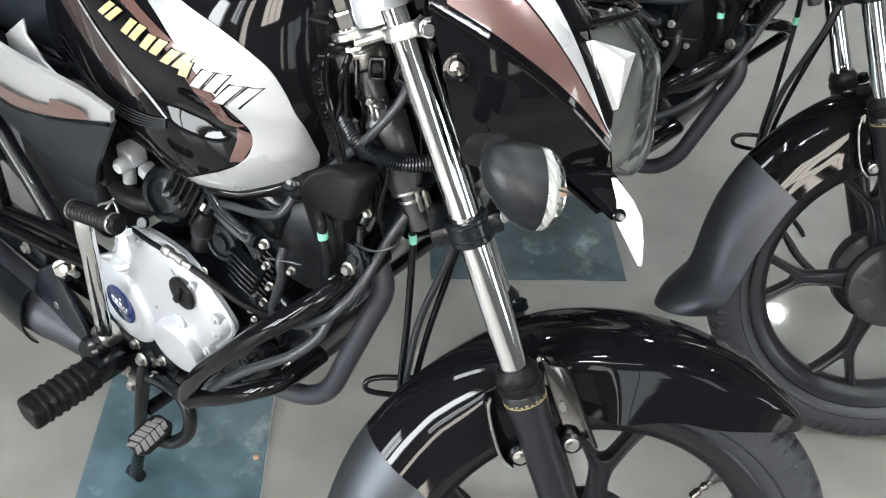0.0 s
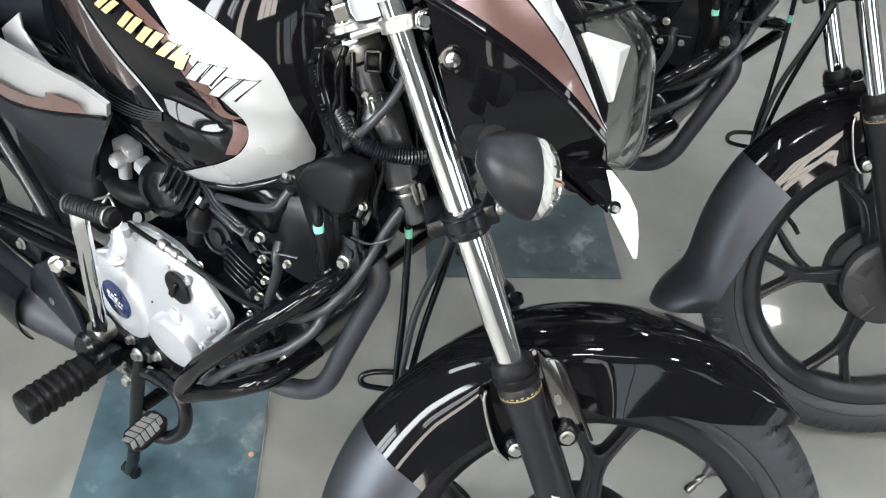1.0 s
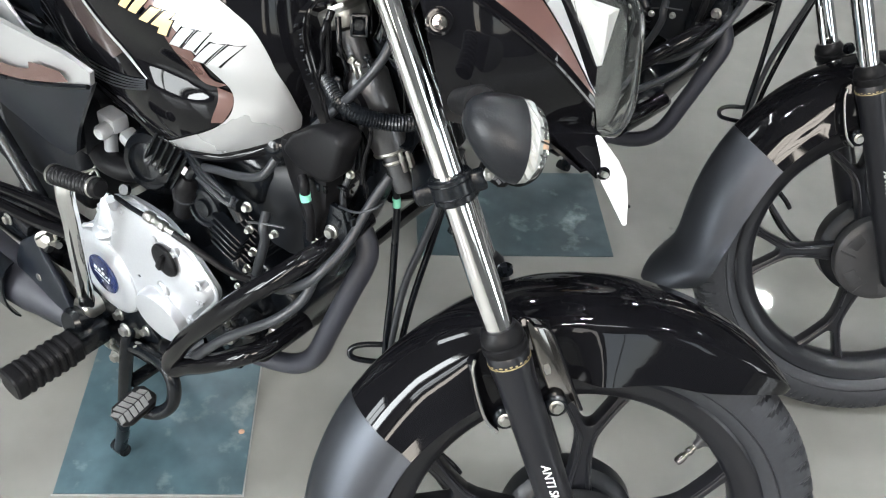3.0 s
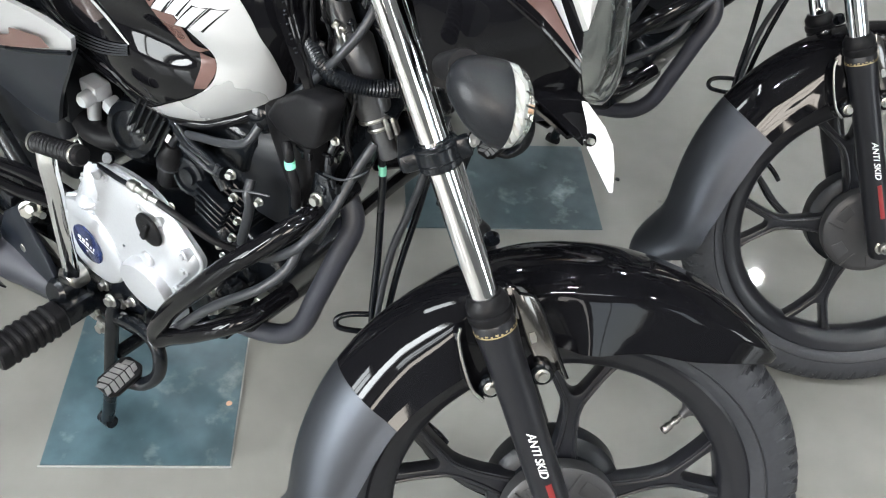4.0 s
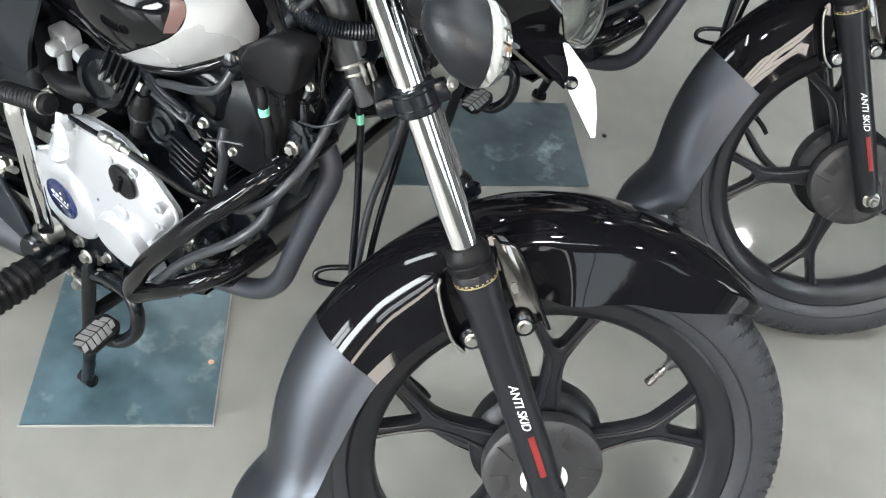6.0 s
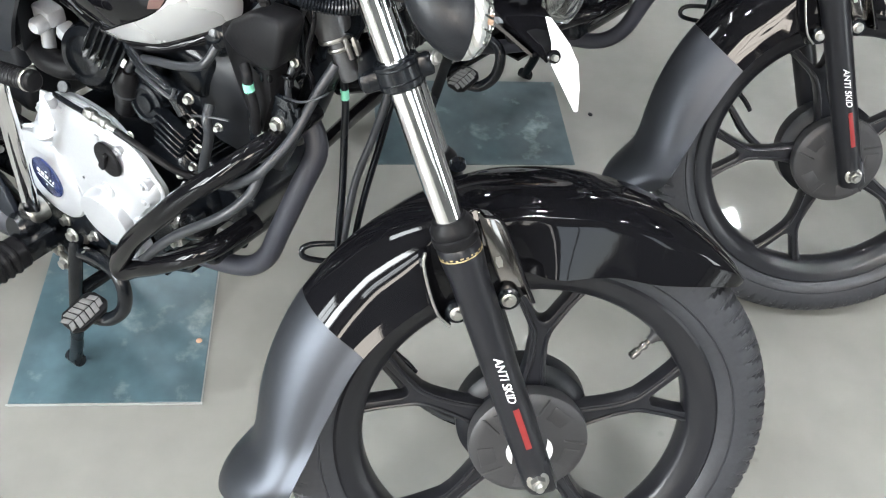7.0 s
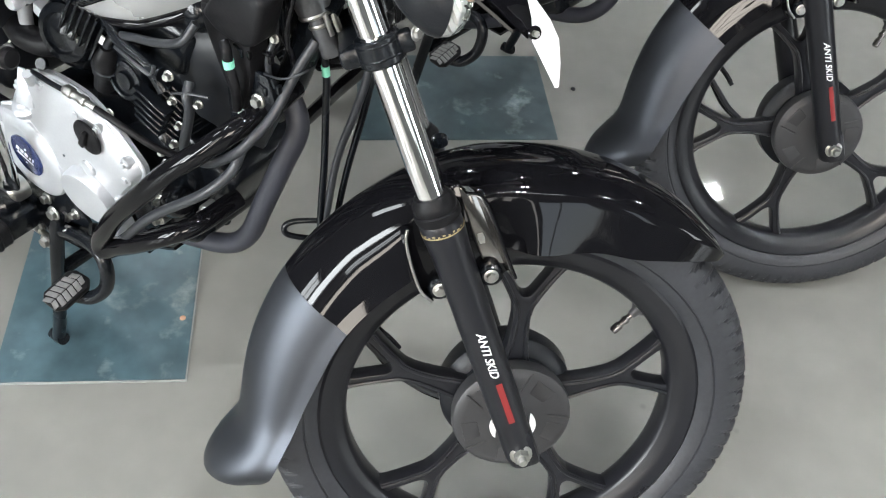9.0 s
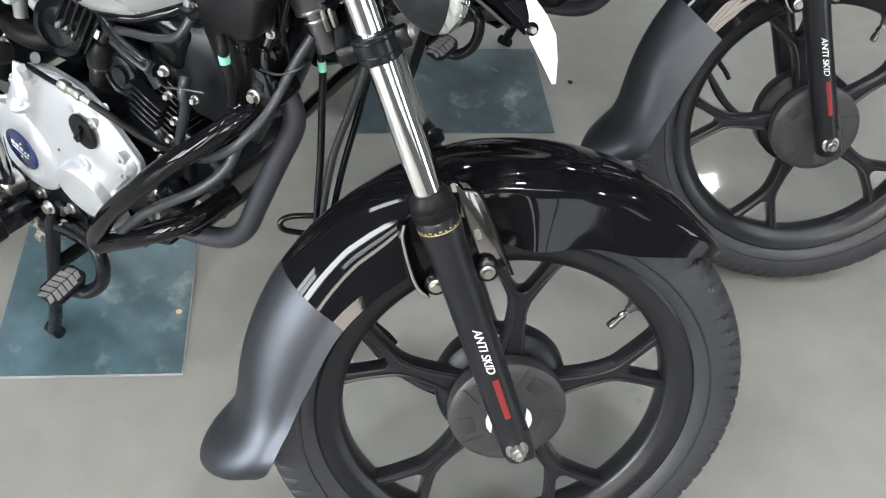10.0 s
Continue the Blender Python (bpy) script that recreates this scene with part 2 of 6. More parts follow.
def glide(table, x):
    """Value on a smooth line through the rows of a table."""
    i = max(k for k in range(len(table) - 1) if k == 0 or table[k][0] <= x)
    a, b = table[i], table[i + 1]
    h = b[0] - a[0]
    t = min(1.0, max(0.0, (x - a[0]) / h))

    def slope(k, c):
        p, q = table[max(k - 1, 0)], table[min(k + 1, len(table) - 1)]
        return (q[c] - p[c]) / (q[0] - p[0])
    out = []
    for c in range(1, len(a)):
        m0, m1 = slope(i, c) * h, slope(i + 1, c) * h
        out.append((2 * t ** 3 - 3 * t * t + 1) * a[c] + (t ** 3 - 2 * t * t + t) * m0 + (3 * t * t - 2 * t ** 3) * b[c] + (t ** 3 - t * t) * m1)
    return out


# ---- the showroom ----
def slab(name, x0, x1, y0, y1, z0, z1, mat, label, category="wall"):
    ob = part(name, block(x1 - x0, y1 - y0, z1 - z0, 0, pose((x0 + x1) / 2, (y0 + y1) / 2, (z0 + z1) / 2)), mat, None, smooth=False)
    return tagged(ob, label, category, kind="structure")


X0, X1, Y0, Y1, H = -3.3, 5.4, -4.4, 6.6, 4.2
slab("floor", X0 - 0.2, X1 + 0.2, Y0 - 0.2, Y1 + 0.2, -0.1, 0.0, M_FLOOR, "polished grey-green showroom floor with faint stains", "floor")
slab("ceiling", X0 - 0.2, X1 + 0.2, Y0 - 0.2, Y1 + 0.2, H, H + 0.12, M_CEIL, "plain grey showroom ceiling", "ceiling")
slab("wall_north", X0 - 0.2, X1 + 0.2, Y1, Y1 + 0.2, 0, H, M_WALL, "plain grey painted showroom wall")


def glazed_wall(name, m, a0, a1, bays, first):
    """A wall with glazed bays (from, to, sill, head, brightness, tint), built along x and put in place by m; daylight comes in through them."""
    def piece(lo, hi, z0, z1):
        return block(hi - lo, 0.2, z1 - z0, 0, m @ pose((lo + hi) / 2, 0, (z0 + z1) / 2))
    pieces, edge = [], a0
    for lo, hi, sill, head, glow, tint in bays:
        pieces += [piece(edge, lo, 0, H), piece(lo, hi, 0, sill), piece(lo, hi, head, H)]
        edge = hi
    pieces.append(piece(edge, a1, 0, H))
    tagged(part(name, join(*pieces), M_WALL, None, smooth=False), "dim painted wall with tall glazed bays", "wall", kind="structure")
    for i, (lo, hi, sill, head, glow, tint) in enumerate(bays):
        bars = [block(0.05, 0.06, head - sill, 0.004, m @ pose(x, 0, (sill + head) / 2)) for x in (lo + 0.026, *[lo + (hi - lo) * k / round(1.6 * (hi - lo)) for k in range(1, round(1.6 * (hi - lo)))], hi - 0.026)]
        bars += [block(hi - lo - 0.104, 0.056, 0.05, 0.004, m @ pose((lo + hi) / 2, 0, z)) for z in (sill + 0.026, head - 0.026)]
        tagged(part("window_%d" % (first + i), join(*bars), M_ZINC, None), "aluminium window frame in a painted wall", "window", kind="structure")
        area_lamp("window_daylight", m @ look(((lo + hi) / 2, -0.12, (sill + head) / 2), ((lo + hi) / 2, 5, (sill + head) / 2)), hi - lo, head - sill, glow * math.pi * (hi - lo) * (head - sill), tint)


COOL, WARM = (0.93, 0.98, 1), (1.0, 0.91, 0.80)
glazed_wall("wall_south", pose(0, Y0 - 0.1, 0), X0 - 0.2, X1 + 0.2, ((-3.15, -2.55, 0.5, 3.9, 12.0, WARM), (-1.5, 0.12, 2.15, 3.95, 15.0, WARM), (0.28, 0.62, 0.85, 1.95, 3.0, WARM), (0.9, 2.3, 0.85, 1.95, 1.5, COOL), (2.75, 3.2, 0.85, 1.95, 1.5, COOL)), 1)
glazed_wall("wall_west", pose(X0 - 0.1, 0, 0, rz=-90), -Y1, -Y0, ((-0.72, -0.12, 2.85, 3.7, 16.0, COOL), (0.85, 1.8, 0.3, 1.7, 14.0, COOL), (1.9, 2.75, 0.3, 3.0, 27.0, COOL), (3.3, 4.25, 2.3, 4.0, 9.0, COOL)), 6)
glazed_wall("wall_east", pose(X1 + 0.1, 0, 0, rz=90), Y0, Y1, ((-3.9, -2.6, 0.5, 2.5, 8.0, COOL),), 10)

M_TUBE = bpy.data.materials.new("lit_lamp_diffuser")
M_TUBE.use_nodes = True
M_TUBE.node_tree.nodes["Principled BSDF"].inputs["Emission Color"].default_value = (0.94, 0.975, 1.0, 1)
M_TUBE.node_tree.nodes["Principled BSDF"].inputs["Emission Strength"].default_value = 900


def ceiling_light():
    base = new("ceiling_light")
    tagged(base, "square white ceiling light with two lit panels", "ceiling light", "ceiling lights")
    part("frame", join(block(0.19, 0.014, 0.03, 0.003, pose(0, 0.088, -0.015)), block(0.19, 0.014, 0.03, 0.003, pose(0, -0.088, -0.015)),
                       block(0.014, 0.162, 0.03, 0.003, pose(0.088, 0, -0.015)), block(0.014, 0.162, 0.03, 0.003, pose(-0.088, 0, -0.015)),
                       block(0.012, 0.162, 0.03, 0.003, pose(0, 0, -0.015))), M_WHITE, base)
    for s in (-1, 1):
        part("diffuser", block(0.058, 0.160, 0.014, 0.002, pose(s * 0.0515, 0, -0.012)), M_TUBE, base, "lit diffuser panel")
    return base


lamp = ceiling_light()
lamp.matrix_world = pose(2.94, 4.92, H - 0.002)
for x, y in ((0.53, 1.87), (0.53, -0.8), (4.5, 0.8), (-2.1, -0.8), (3.0, -1.85), (-0.9, 5.28), (-2.64, 5.28), (0.53, -3.4)):
    copy_thing(lamp, pose(x, y, H - 0.002))

M_BATTEN = bpy.data.materials.new("lit_batten_cover")
M_BATTEN.use_nodes = True
M_BATTEN.node_tree.nodes["Principled BSDF"].inputs["Emission Color"].default_value = (0.94, 0.975, 1.0, 1)
M_BATTEN.node_tree.nodes["Principled BSDF"].inputs["Emission Strength"].default_value = 60


def batten_light(x, y, turn):
    base = new("batten_light")
    tagged(base, "long white batten lamp, lit, on the ceiling", "ceiling light", "batten lights")
    part("housing", block(1.56, 0.09, 0.03, 0.004, pose(0, 0, -0.015)), M_WHITE, base)
    part("diffuser", block(1.50, 0.07, 0.03, 0.012, pose(0, 0, -0.044), 3), M_BATTEN, base, "lit white diffuser")
    base.matrix_world = pose(x, y, H - 0.002, rz=turn)


batten_light(1.45, -4.1, 0)
batten_light(-3.1, 0.5, 90)


def floor_sheet(x0, x1, y0, y1, turn, label, sheet_material, film=True):
    bm = bmesh.new()
    bmesh.ops.create_grid(bm, x_segments=14, y_segments=14, size=0.5)
    for v in bm.verts:
        edge = max(abs(v.co.x), abs(v.co.y)) * 2
        lift = 0.0012 * noise.noise(Vector((v.co.x * 5 + x0 * 9, v.co.y * 5, 0.3))) * edge
        v.co = Vector((v.co.x * (x1 - x0), v.co.y * (y1 - y0), 0.0026 + max(0, lift)))
    bmesh.ops.solidify(bm, geom=bm.faces, thickness=0.002)
    ob = part("floor_sheet", from_bm(bm), sheet_material, None)
    ob.matrix_world = pose((x0 + x1) / 2, (y0 + y1) / 2, 0, rz=turn)
    w, h = x1 - x0, y1 - y0
    if film:
        part("film_edge", join(block(w + 0.006, 0.0035, 0.0014, 0, pose(0, -h / 2 - 0.0025, 0.0012)), block(0.002, h, 0.0014, 0, pose(w / 2 + 0.0016, 0, 0.0012))), M_FILM, ob, "pale film edge")
    return tagged(ob, label, "floor mat", "floor mats")


sheet = floor_sheet(-0.722, -0.437, 0.229, 0.63, 0, "thin worn blue plastic floor sheet under a stand", M_MAT)
part("paint_spot", turned([(0.0052, 0), (0.0045, 0.0005), (0.001, 0.0006)], (0.1275, -0.0835, 0.0047), (0, 0, 1), 9), M_ORANGE, sheet, "faded orange paint spot")
floor_sheet(-0.16, 0.237, 0.79, 1.065, 1.0, "thin grey-blue plastic floor sheet under a stand", M_MAT_GREY, False)
part("floor_crumb", turned([(0.002, 0), (0.006, 0.001), (0.005, 0.004), (0.001, 0.006)], (0.299, 0.957, 0), (0.2, 0, 1), 7), M_MATTE, None)
tagged(bpy.data.objects["floor_crumb"], "small dark crumb lying on the floor", "debris")


# ---- the motorcycle: front end, in the frame of the turned steering ----
def steer(shape):
    return moved(shape, S2B)


bike = new("motorcycle")
tagged(bike, "black and silver commuter motorcycle on its centre stand", "motorcycle", "parked motorcycles")
bike.matrix_world = BIKE


def front_wheel():
    # tyre with slanted tread cuts
    rows, na = [], 960
    prof = [(0.226, -0.026), (0.231, -0.031), (0.238, -0.036), (0.2425, -0.0374), (0.2432, -0.0360), (0.2445, -0.0362), (0.2452, -0.0384), (0.250, -0.0395), (0.262, -0.0395), (0.272, -0.037), (0.279, -0.033), (0.2845, -0.027),
            (0.288, -0.020), (0.2905, -0.012), (0.2915, -0.005)]
    prof = prof + [(r, -h) for r, h in reversed(prof)]
    for i in range(na):
        a = 2 * math.pi * i / na
        row = []
        for k, (r, h) in enumerate(prof):
            cut = 0.0
            e = k if k < 15 else 29 - k
            if 9 <= e <= 13 and (i + e * 2 + (6 if k > 14 else 0)) % 12 < 3:
                cut = 0.0042
            row.append((math.cos(a) * (r - cut), h, math.sin(a) * (r - cut)))
        rows.append(row)
    rows.append(rows[0])
    rim_prof = [(0.2285, -0.0275), (0.2245, -0.0300), (0.2195, -0.0290), (0.2150, -0.0265), (0.2080, -0.0250), (0.2050, -0.0215), (0.1995, -0.0190),
                (0.1955, -0.0140), (0.1940, -0.0060)]
    rim_prof = rim_prof + [(r, -h) for r, h in reversed(rim_prof)]
    rim = part("front_wheel", steer(turned(rim_prof + [(0.2285, 0.0275), (0.221, 0.0), (0.2285, -0.0275)], (0, 0, 0), (0, 1, 0), 120, caps=False)), M_WHEEL, bike,
               "satin black cast alloy wheel with forked spokes")
    part("tyre", steer(grid(rows)), M_TYRE, rim, "black ribbed tyre with slanted tread cuts", angle=22)
    for k in range(5):
        turn = Matrix.Rotation(-radians(15.2 + 72 * k), 4, "Y")

        half = [(0.060, 0.0180), (0.074, 0.0140), (0.100, 0.0108), (0.124, 0.0100), (0.138, 0.0124), (0.150, 0.0182), (0.170, 0.0292), (0.184, 0.0382), (0.1905, 0.0440), (0.1950, 0.0500),
                (0.1985, 0.0430), (0.1985, 0.0300), (0.1930, 0.0278), (0.184, 0.0236), (0.170, 0.0156), (0.160, 0.0098), (0.1550, 0.0066), (0.1525, 0.0034)]
        body = plate(half + [(0.1518, 0.0)] + [(x, -y) for x, y in reversed(half)], 0.022, frame_of((0, 0.011, 0), (0, -1, 0), (1, 0, 0)), 0.0036)
        ridges = [tube([(x, -0.0108, s * z) for x, z in ((0.066, 0.0110), (0.100, 0.0068), (0.124, 0.0064), (0.140, 0.0090), (0.152, 0.0150), (0.172, 0.0260), (0.192, 0.0390))], 0.0026, 8, 4) for s in (-1, 1)]
        part("spoke", steer(moved(join(body, *ridges), turn)), M_WHEEL, rim)
    part("hub", steer(turned([(0.050, -0.036), (0.056, -0.034), (0.060, -0.030), (0.064, -0.02), (0.064, 0.0), (0.074, 0.004), (0.081, 0.012), (0.082, 0.035), (0.078, 0.044), (0.03, 0.047)],
                              (0, 0, 0), (0, 1, 0), 64)), M_MATTE, rim, "black brake drum hub")
    # hub cover with raised rectangular pads, ribs and two pale half-moons
    part("hub_cover", steer(turned([(0.004, -0.0435), (0.028, -0.0430), (0.034, -0.0415), (0.058, -0.0405), (0.066, -0.0390), (0.0702, -0.0355), (0.0715, -0.028), (0.070, -0.016)],
                                           (0, 0, 0), (0, 1, 0), 64)), M_HUB, rim, "round grey-black plastic hub cover")
    for k in range(5):
        turn = Matrix.Rotation(-radians(52 + 72 * k), 4, "Y")
        pad = plate([(0.041, -0.011), (0.060, -0.014), (0.061, 0.014), (0.041, 0.011)], 0.0014, frame_of((0, -0.0403, 0), (0, -1, 0), (1, 0, 0)), 0.001)
        rib = plate([(0.036, 0.019), (0.063, 0.024), (0.064, 0.027), (0.035, 0.022)], 0.0018, frame_of((0, -0.0401, 0), (0, -1, 0), (1, 0, 0)), 0.0008)
        part("pad", steer(moved(pad, turn)), M_HUB, rim)
        part("rib", steer(moved(rib, turn)), M_HUB, rim)
    for s in (-1, 1):
        moon = plate([(s * x, z) for x, z in arc((0.004, 0.0), 0.0235, -48, 48, 10)], 0.002, frame_of((0, -0.0442, -0.004), (0, -1, 0), (1, 0, 0)), 0)
        part("sticker", steer(moon), M_WHITE, rim, "pale half-moon sticker")
    # valve
    d = Vector((-math.cos(radians(41.5)), -0.18, -math.sin(radians(41.5)))).normalized()
    o = Vector((0.148, 0, 0.131))
    part("valve", steer(turned([(0.0125, -0.006), (0.0122, 0.001), (0.0095, 0.006), (0.0062, 0.009), (0.0050, 0.016)], o, d, 18)), M_HUB, rim, "grey rubber valve base")
    part("valve_cap", steer(turned([(0.0034, 0.014), (0.0034, 0.021), (0.0050, 0.022), (0.0050, 0.027), (0.0036, 0.028), (0.0036, 0.032), (0.0052, 0.033), (0.0052, 0.043), (0.0035, 0.045)], o, d, 10)), M_STAY, rim, "small metal valve cap")


front_wheel()


def fork_leg(side):
    y = 0.085 * side

    def at(d, f=0.0):
        return FORK * d + FORK_FWD * f + Vector((0, y, 0))
    leg = part("fork_leg", steer(join(turned([(0.010, -0.022), (0.0165, -0.020), (0.0185, -0.012), (0.0185, 0.03), (0.0192, 0.06), (0.0198, 0.20), (0.0205, 0.27), (0.0222, 0.290), (0.0222, 0.305), (0.0205, 0.309)], at(0), FORK, 36),
                                     block(0.030, 0.030, 0.050, 0.007, frame_of(at(0.0, 0.004), FORK, FORK_FWD)))), M_WHEEL, bike, "matte black fork slider")
    part("stanchion", steer(turned([(0.0150, 0.295), (0.0150, 0.70)], at(0), FORK, 40)), M_CHROME, leg, "polished chrome fork tube")
    part("dust_seal", steer(turned([(0.0205, 0.307), (0.0235, 0.311), (0.0235, 0.318), (0.0215, 0.3195), (0.0222, 0.322), (0.0222, 0.328), (0.0175, 0.336), (0.0152, 0.3365)], at(0), FORK, 36)), M_RUBBER, leg)
    part("gold_band", steer(turned([(0.0223, 0.2960), (0.0225, 0.2962), (0.0225, 0.2972), (0.0223, 0.2974)], at(0), FORK, 36, caps=False)), M_RING, leg, "thin printed gold band")
    for k in range(26):
        a = 2 * math.pi * k / 26
        q = at(0.2995 - 0.001 * (k % 2)) + 0.0222 * (math.cos(a) * Vector((0, -1, 0)) + math.sin(a) * FORK_FWD)
        part("print_mark", steer(block(0.0008, 0.0022 + 0.001 * (k % 3 == 0), 0.0015, 0, frame_of(q, FORK, q - at((q - at(0)).dot(FORK))))), M_RING, leg)
    nut = Vector((0, y + 0.0145 * side, 0))
    part("axle_nut", steer(join(turned([(0.0125, 0), (0.0125, 0.002)], nut, (0, side, 0), 20), hex_bolt(nut, (0, side, 0), 0.0095, 0.011), turned([(0.0052, 0.008), (0.0052, 0.016), (0.004, 0.0175)], nut, (0, side, 0), 12))), M_ZINC, leg, "zinc-plated axle nut")
    return leg


def curved_text(body, size, mat, parent, name, d0, spin, r, label):
    """Raised letters that wrap round the right fork slider, reading down it."""
    cu = bpy.data.curves.new("letters", "FONT")
    cu.body, cu.size, cu.extrude, cu.shear, cu.offset = body, size, 0.0004, 0.34, 0.0
    tmp = new("letters", cu)
    me = tmp.to_mesh()
    pts, faces = [v.co.copy() for v in me.vertices], [tuple(p.vertices) for p in me.polygons]
    tmp.to_mesh_clear()
    bpy.data.objects.remove(tmp)
    out = []
    for p in pts:
        a = radians(spin) + p.y / r
        rr = r + p.z + 0.0004
        out.append(FORK * (d0 - p.x) + Vector((0, -0.085, 0)) + rr * (math.cos(a) * Vector((0, -1, 0)) + math.sin(a) * FORK_FWD))
    return part(name, steer((out, faces)), mat, parent, label, smooth=False)


right_leg = fork_leg(-1)
fork_leg(1)
curved_text("ANTI SKID", 0.0128, M_WHITE, right_leg, "lettering", 0.177, -8, 0.0199, "white slanted lettering")
strip = []
for i in range(13):
    d = 0.106 - 0.056 * i / 12
    strip.append([FORK * d + Vector((0, -0.085, 0)) + 0.0199 * (math.cos(radians(w)) * Vector((0, -1, 0)) + math.sin(radians(w)) * FORK_FWD) for w in range(-3, 18, 4)])
part("red_strip", steer(shell(strip, 0.0006)), M_RED, right_leg, "dull red decal strip")


def front_fender():
    # angle round the wheel: crest radius, edge radius, half width, edge half width
    table = [(41, 0.3085, 0.3075, 0.004, 0.004), (44, 0.311, 0.300, 0.028, 0.030), (48, 0.3135, 0.290, 0.040, 0.044), (55, 0.316, 0.272, 0.050, 0.057), (64, 0.319, 0.254, 0.055, 0.063), (75, 0.322, 0.247, 0.058, 0.066),
             (86, 0.3247, 0.239, 0.061, 0.071), (89.5, 0.3252, 0.239, 0.061, 0.0715), (91.5, 0.3256, 0.2395, 0.061, 0.0700), (94, 0.3261, 0.241, 0.0605, 0.0640), (96.5, 0.3265, 0.244, 0.060, 0.0605), (100, 0.327, 0.246, 0.060, 0.060), (112, 0.328, 0.246, 0.060, 0.062), (118, 0.3278, 0.244, 0.060, 0.065), (125, 0.327, 0.242, 0.060, 0.067), (144, 0.322, 0.240, 0.060, 0.067),
             (160, 0.318, 0.239, 0.061, 0.068), (172, 0.3165, 0.247, 0.062, 0.069), (178, 0.3185, 0.255, 0.064, 0.072), (182, 0.326, 0.264, 0.068, 0.076), (185, 0.341, 0.272, 0.072, 0.080), (188, 0.359, 0.280, 0.074, 0.080), (190.5, 0.370, 0.288, 0.070, 0.075), (192.5, 0.375, 0.300, 0.062, 0.066)]

    def section(a):
        rc, re, w, we = glide(table, a)
        ca, sa = math.cos(radians(a)), math.sin(radians(a))
        q = min(1.0, max(0.0, (a - 100) / 30))
        blend = q * q * (3 - 2 * q)
        roll = 0.30 + 0.48 * blend
        pts = []
        for k in range(25):
            u = -1 + 2 * k / 24
            s = abs(u)
            # crown, then a rolled shoulder, then a near-flat skirt
            if s < 0.62:
                q = s / 0.62 * math.pi / 2
                y, r = w * math.sin(q) ** (0.92 + 0.22 * blend), rc - roll * (rc - re) * (1 - math.cos(q) ** (1 + 0.2 * blend))
            else:
                q = (s - 0.62) / 0.38
                y, r = w + (we - w) * q, rc - (rc - re) * (roll + (1 - roll) * q)
            pts.append((r * ca, math.copysign(y, u), r * sa))
        return pts
    front = part("front_fender", steer(shell([section(41 + 103 * i / 103) for i in range(104)], 0.0025)), M_GLOSS, bike, "glossy black front mudguard with a grey rear flap", angle=50)
    part("rear_flap", steer(shell([section(144.05 + 48.4 * i / 44) for i in range(45)], 0.0025)), M_GREY, front, "satin dark grey mudguard rear section", angle=50)
    for side in (-1, 1):
        # pressed stay plates that bolt the mudguard to the fork slider
        y = 0.071 * side
        stay = [(-0.142, 0.268), (-0.120, 0.292), (-0.088, 0.318), (-0.062, 0.314), (-0.044, 0.268), (-0.026, 0.226), (-0.036, 0.214), (-0.060, 0.212), (-0.098, 0.190), (-0.114, 0.190), (-0.130, 0.212)]
        if side > 0:
            stay = [(x, min(z, 0.262)) for x, z in stay[3:]] + [(-0.130, 0.262)]
        part("stay", steer(plate(stay, 0.004, frame_of((0, y + (0.004 if side < 0 else 0), 0), (0, -1, 0), (1, 0, 0)), 0.0012)), M_GLOSS, front, "glossy black pressed steel stay")
        for line, deep in (([(-0.140, 0.276), (-0.141, 0.262), (-0.134, 0.232), (-0.124, 0.205), (-0.112, 0.192)], 0.016), ([(-0.084, 0.318), (-0.068, 0.313), (-0.054, 0.285), (-0.040, 0.250), (-0.028, 0.222)], 0.020)):
            if side > 0:
                continue
            pts = curve_points([(x, y, z) for x, z in line], 6)
            part("stay_flange", steer(shell([[p, p + Vector((0.003, side * deep * 0.5, 0.001)), p + Vector((0.004, side * deep, 0.002))] for p in pts], 0.0026)), M_GLOSS if deep < 0.017 else M_STAY, front)
            part("flange_edge", steer(sweep([p + Vector((0.004, side * deep, 0.002)) for p in pts], 0.0016, 8)), M_ZINC if deep < 0.017 else M_GLOSS, front)
        if side < 0:
            brace = part("stay_brace", steer(plate([(-0.086, 0.317), (-0.067, 0.314), (-0.054, 0.285), (-0.040, 0.250), (-0.034, 0.232), (-0.056, 0.234), (-0.066, 0.256), (-0.077, 0.288)], 0.003, frame_of((0, y - 0.0005, 0), (0, -1, 0), (1, 0, 0)), 0.001)), M_STAY, front, "bare steel mudguard brace")
            part("slot", steer(plate([(-0.0025, -0.006), (0.0025, -0.006), (0.0035, 0.0), (0.0025, 0.006), (-0.0025, 0.006), (-0.0035, 0.0)], 0.001, frame_of((-0.060, y - 0.0040, 0.262), (0, -1, 0), (0.95, 0, 0.3)), 0)), M_ZINC, brace, "bright oval slot")
        for x, z in ((-0.100, 0.206), (-0.048, 0.222)):
            part("bushing", steer(turned([(0.0125, 0), (0.0125, 0.007), (0.0095, 0.010)], (x, 0.074 * side, z), (0, side, 0), 20)), M_SATIN, front)
            part("bolt", steer(hex_bolt((x, 0.083 * side, z), (0, side, 0), 0.0058, 0.006)), M_ZINC, front)
    return front


front_fender()


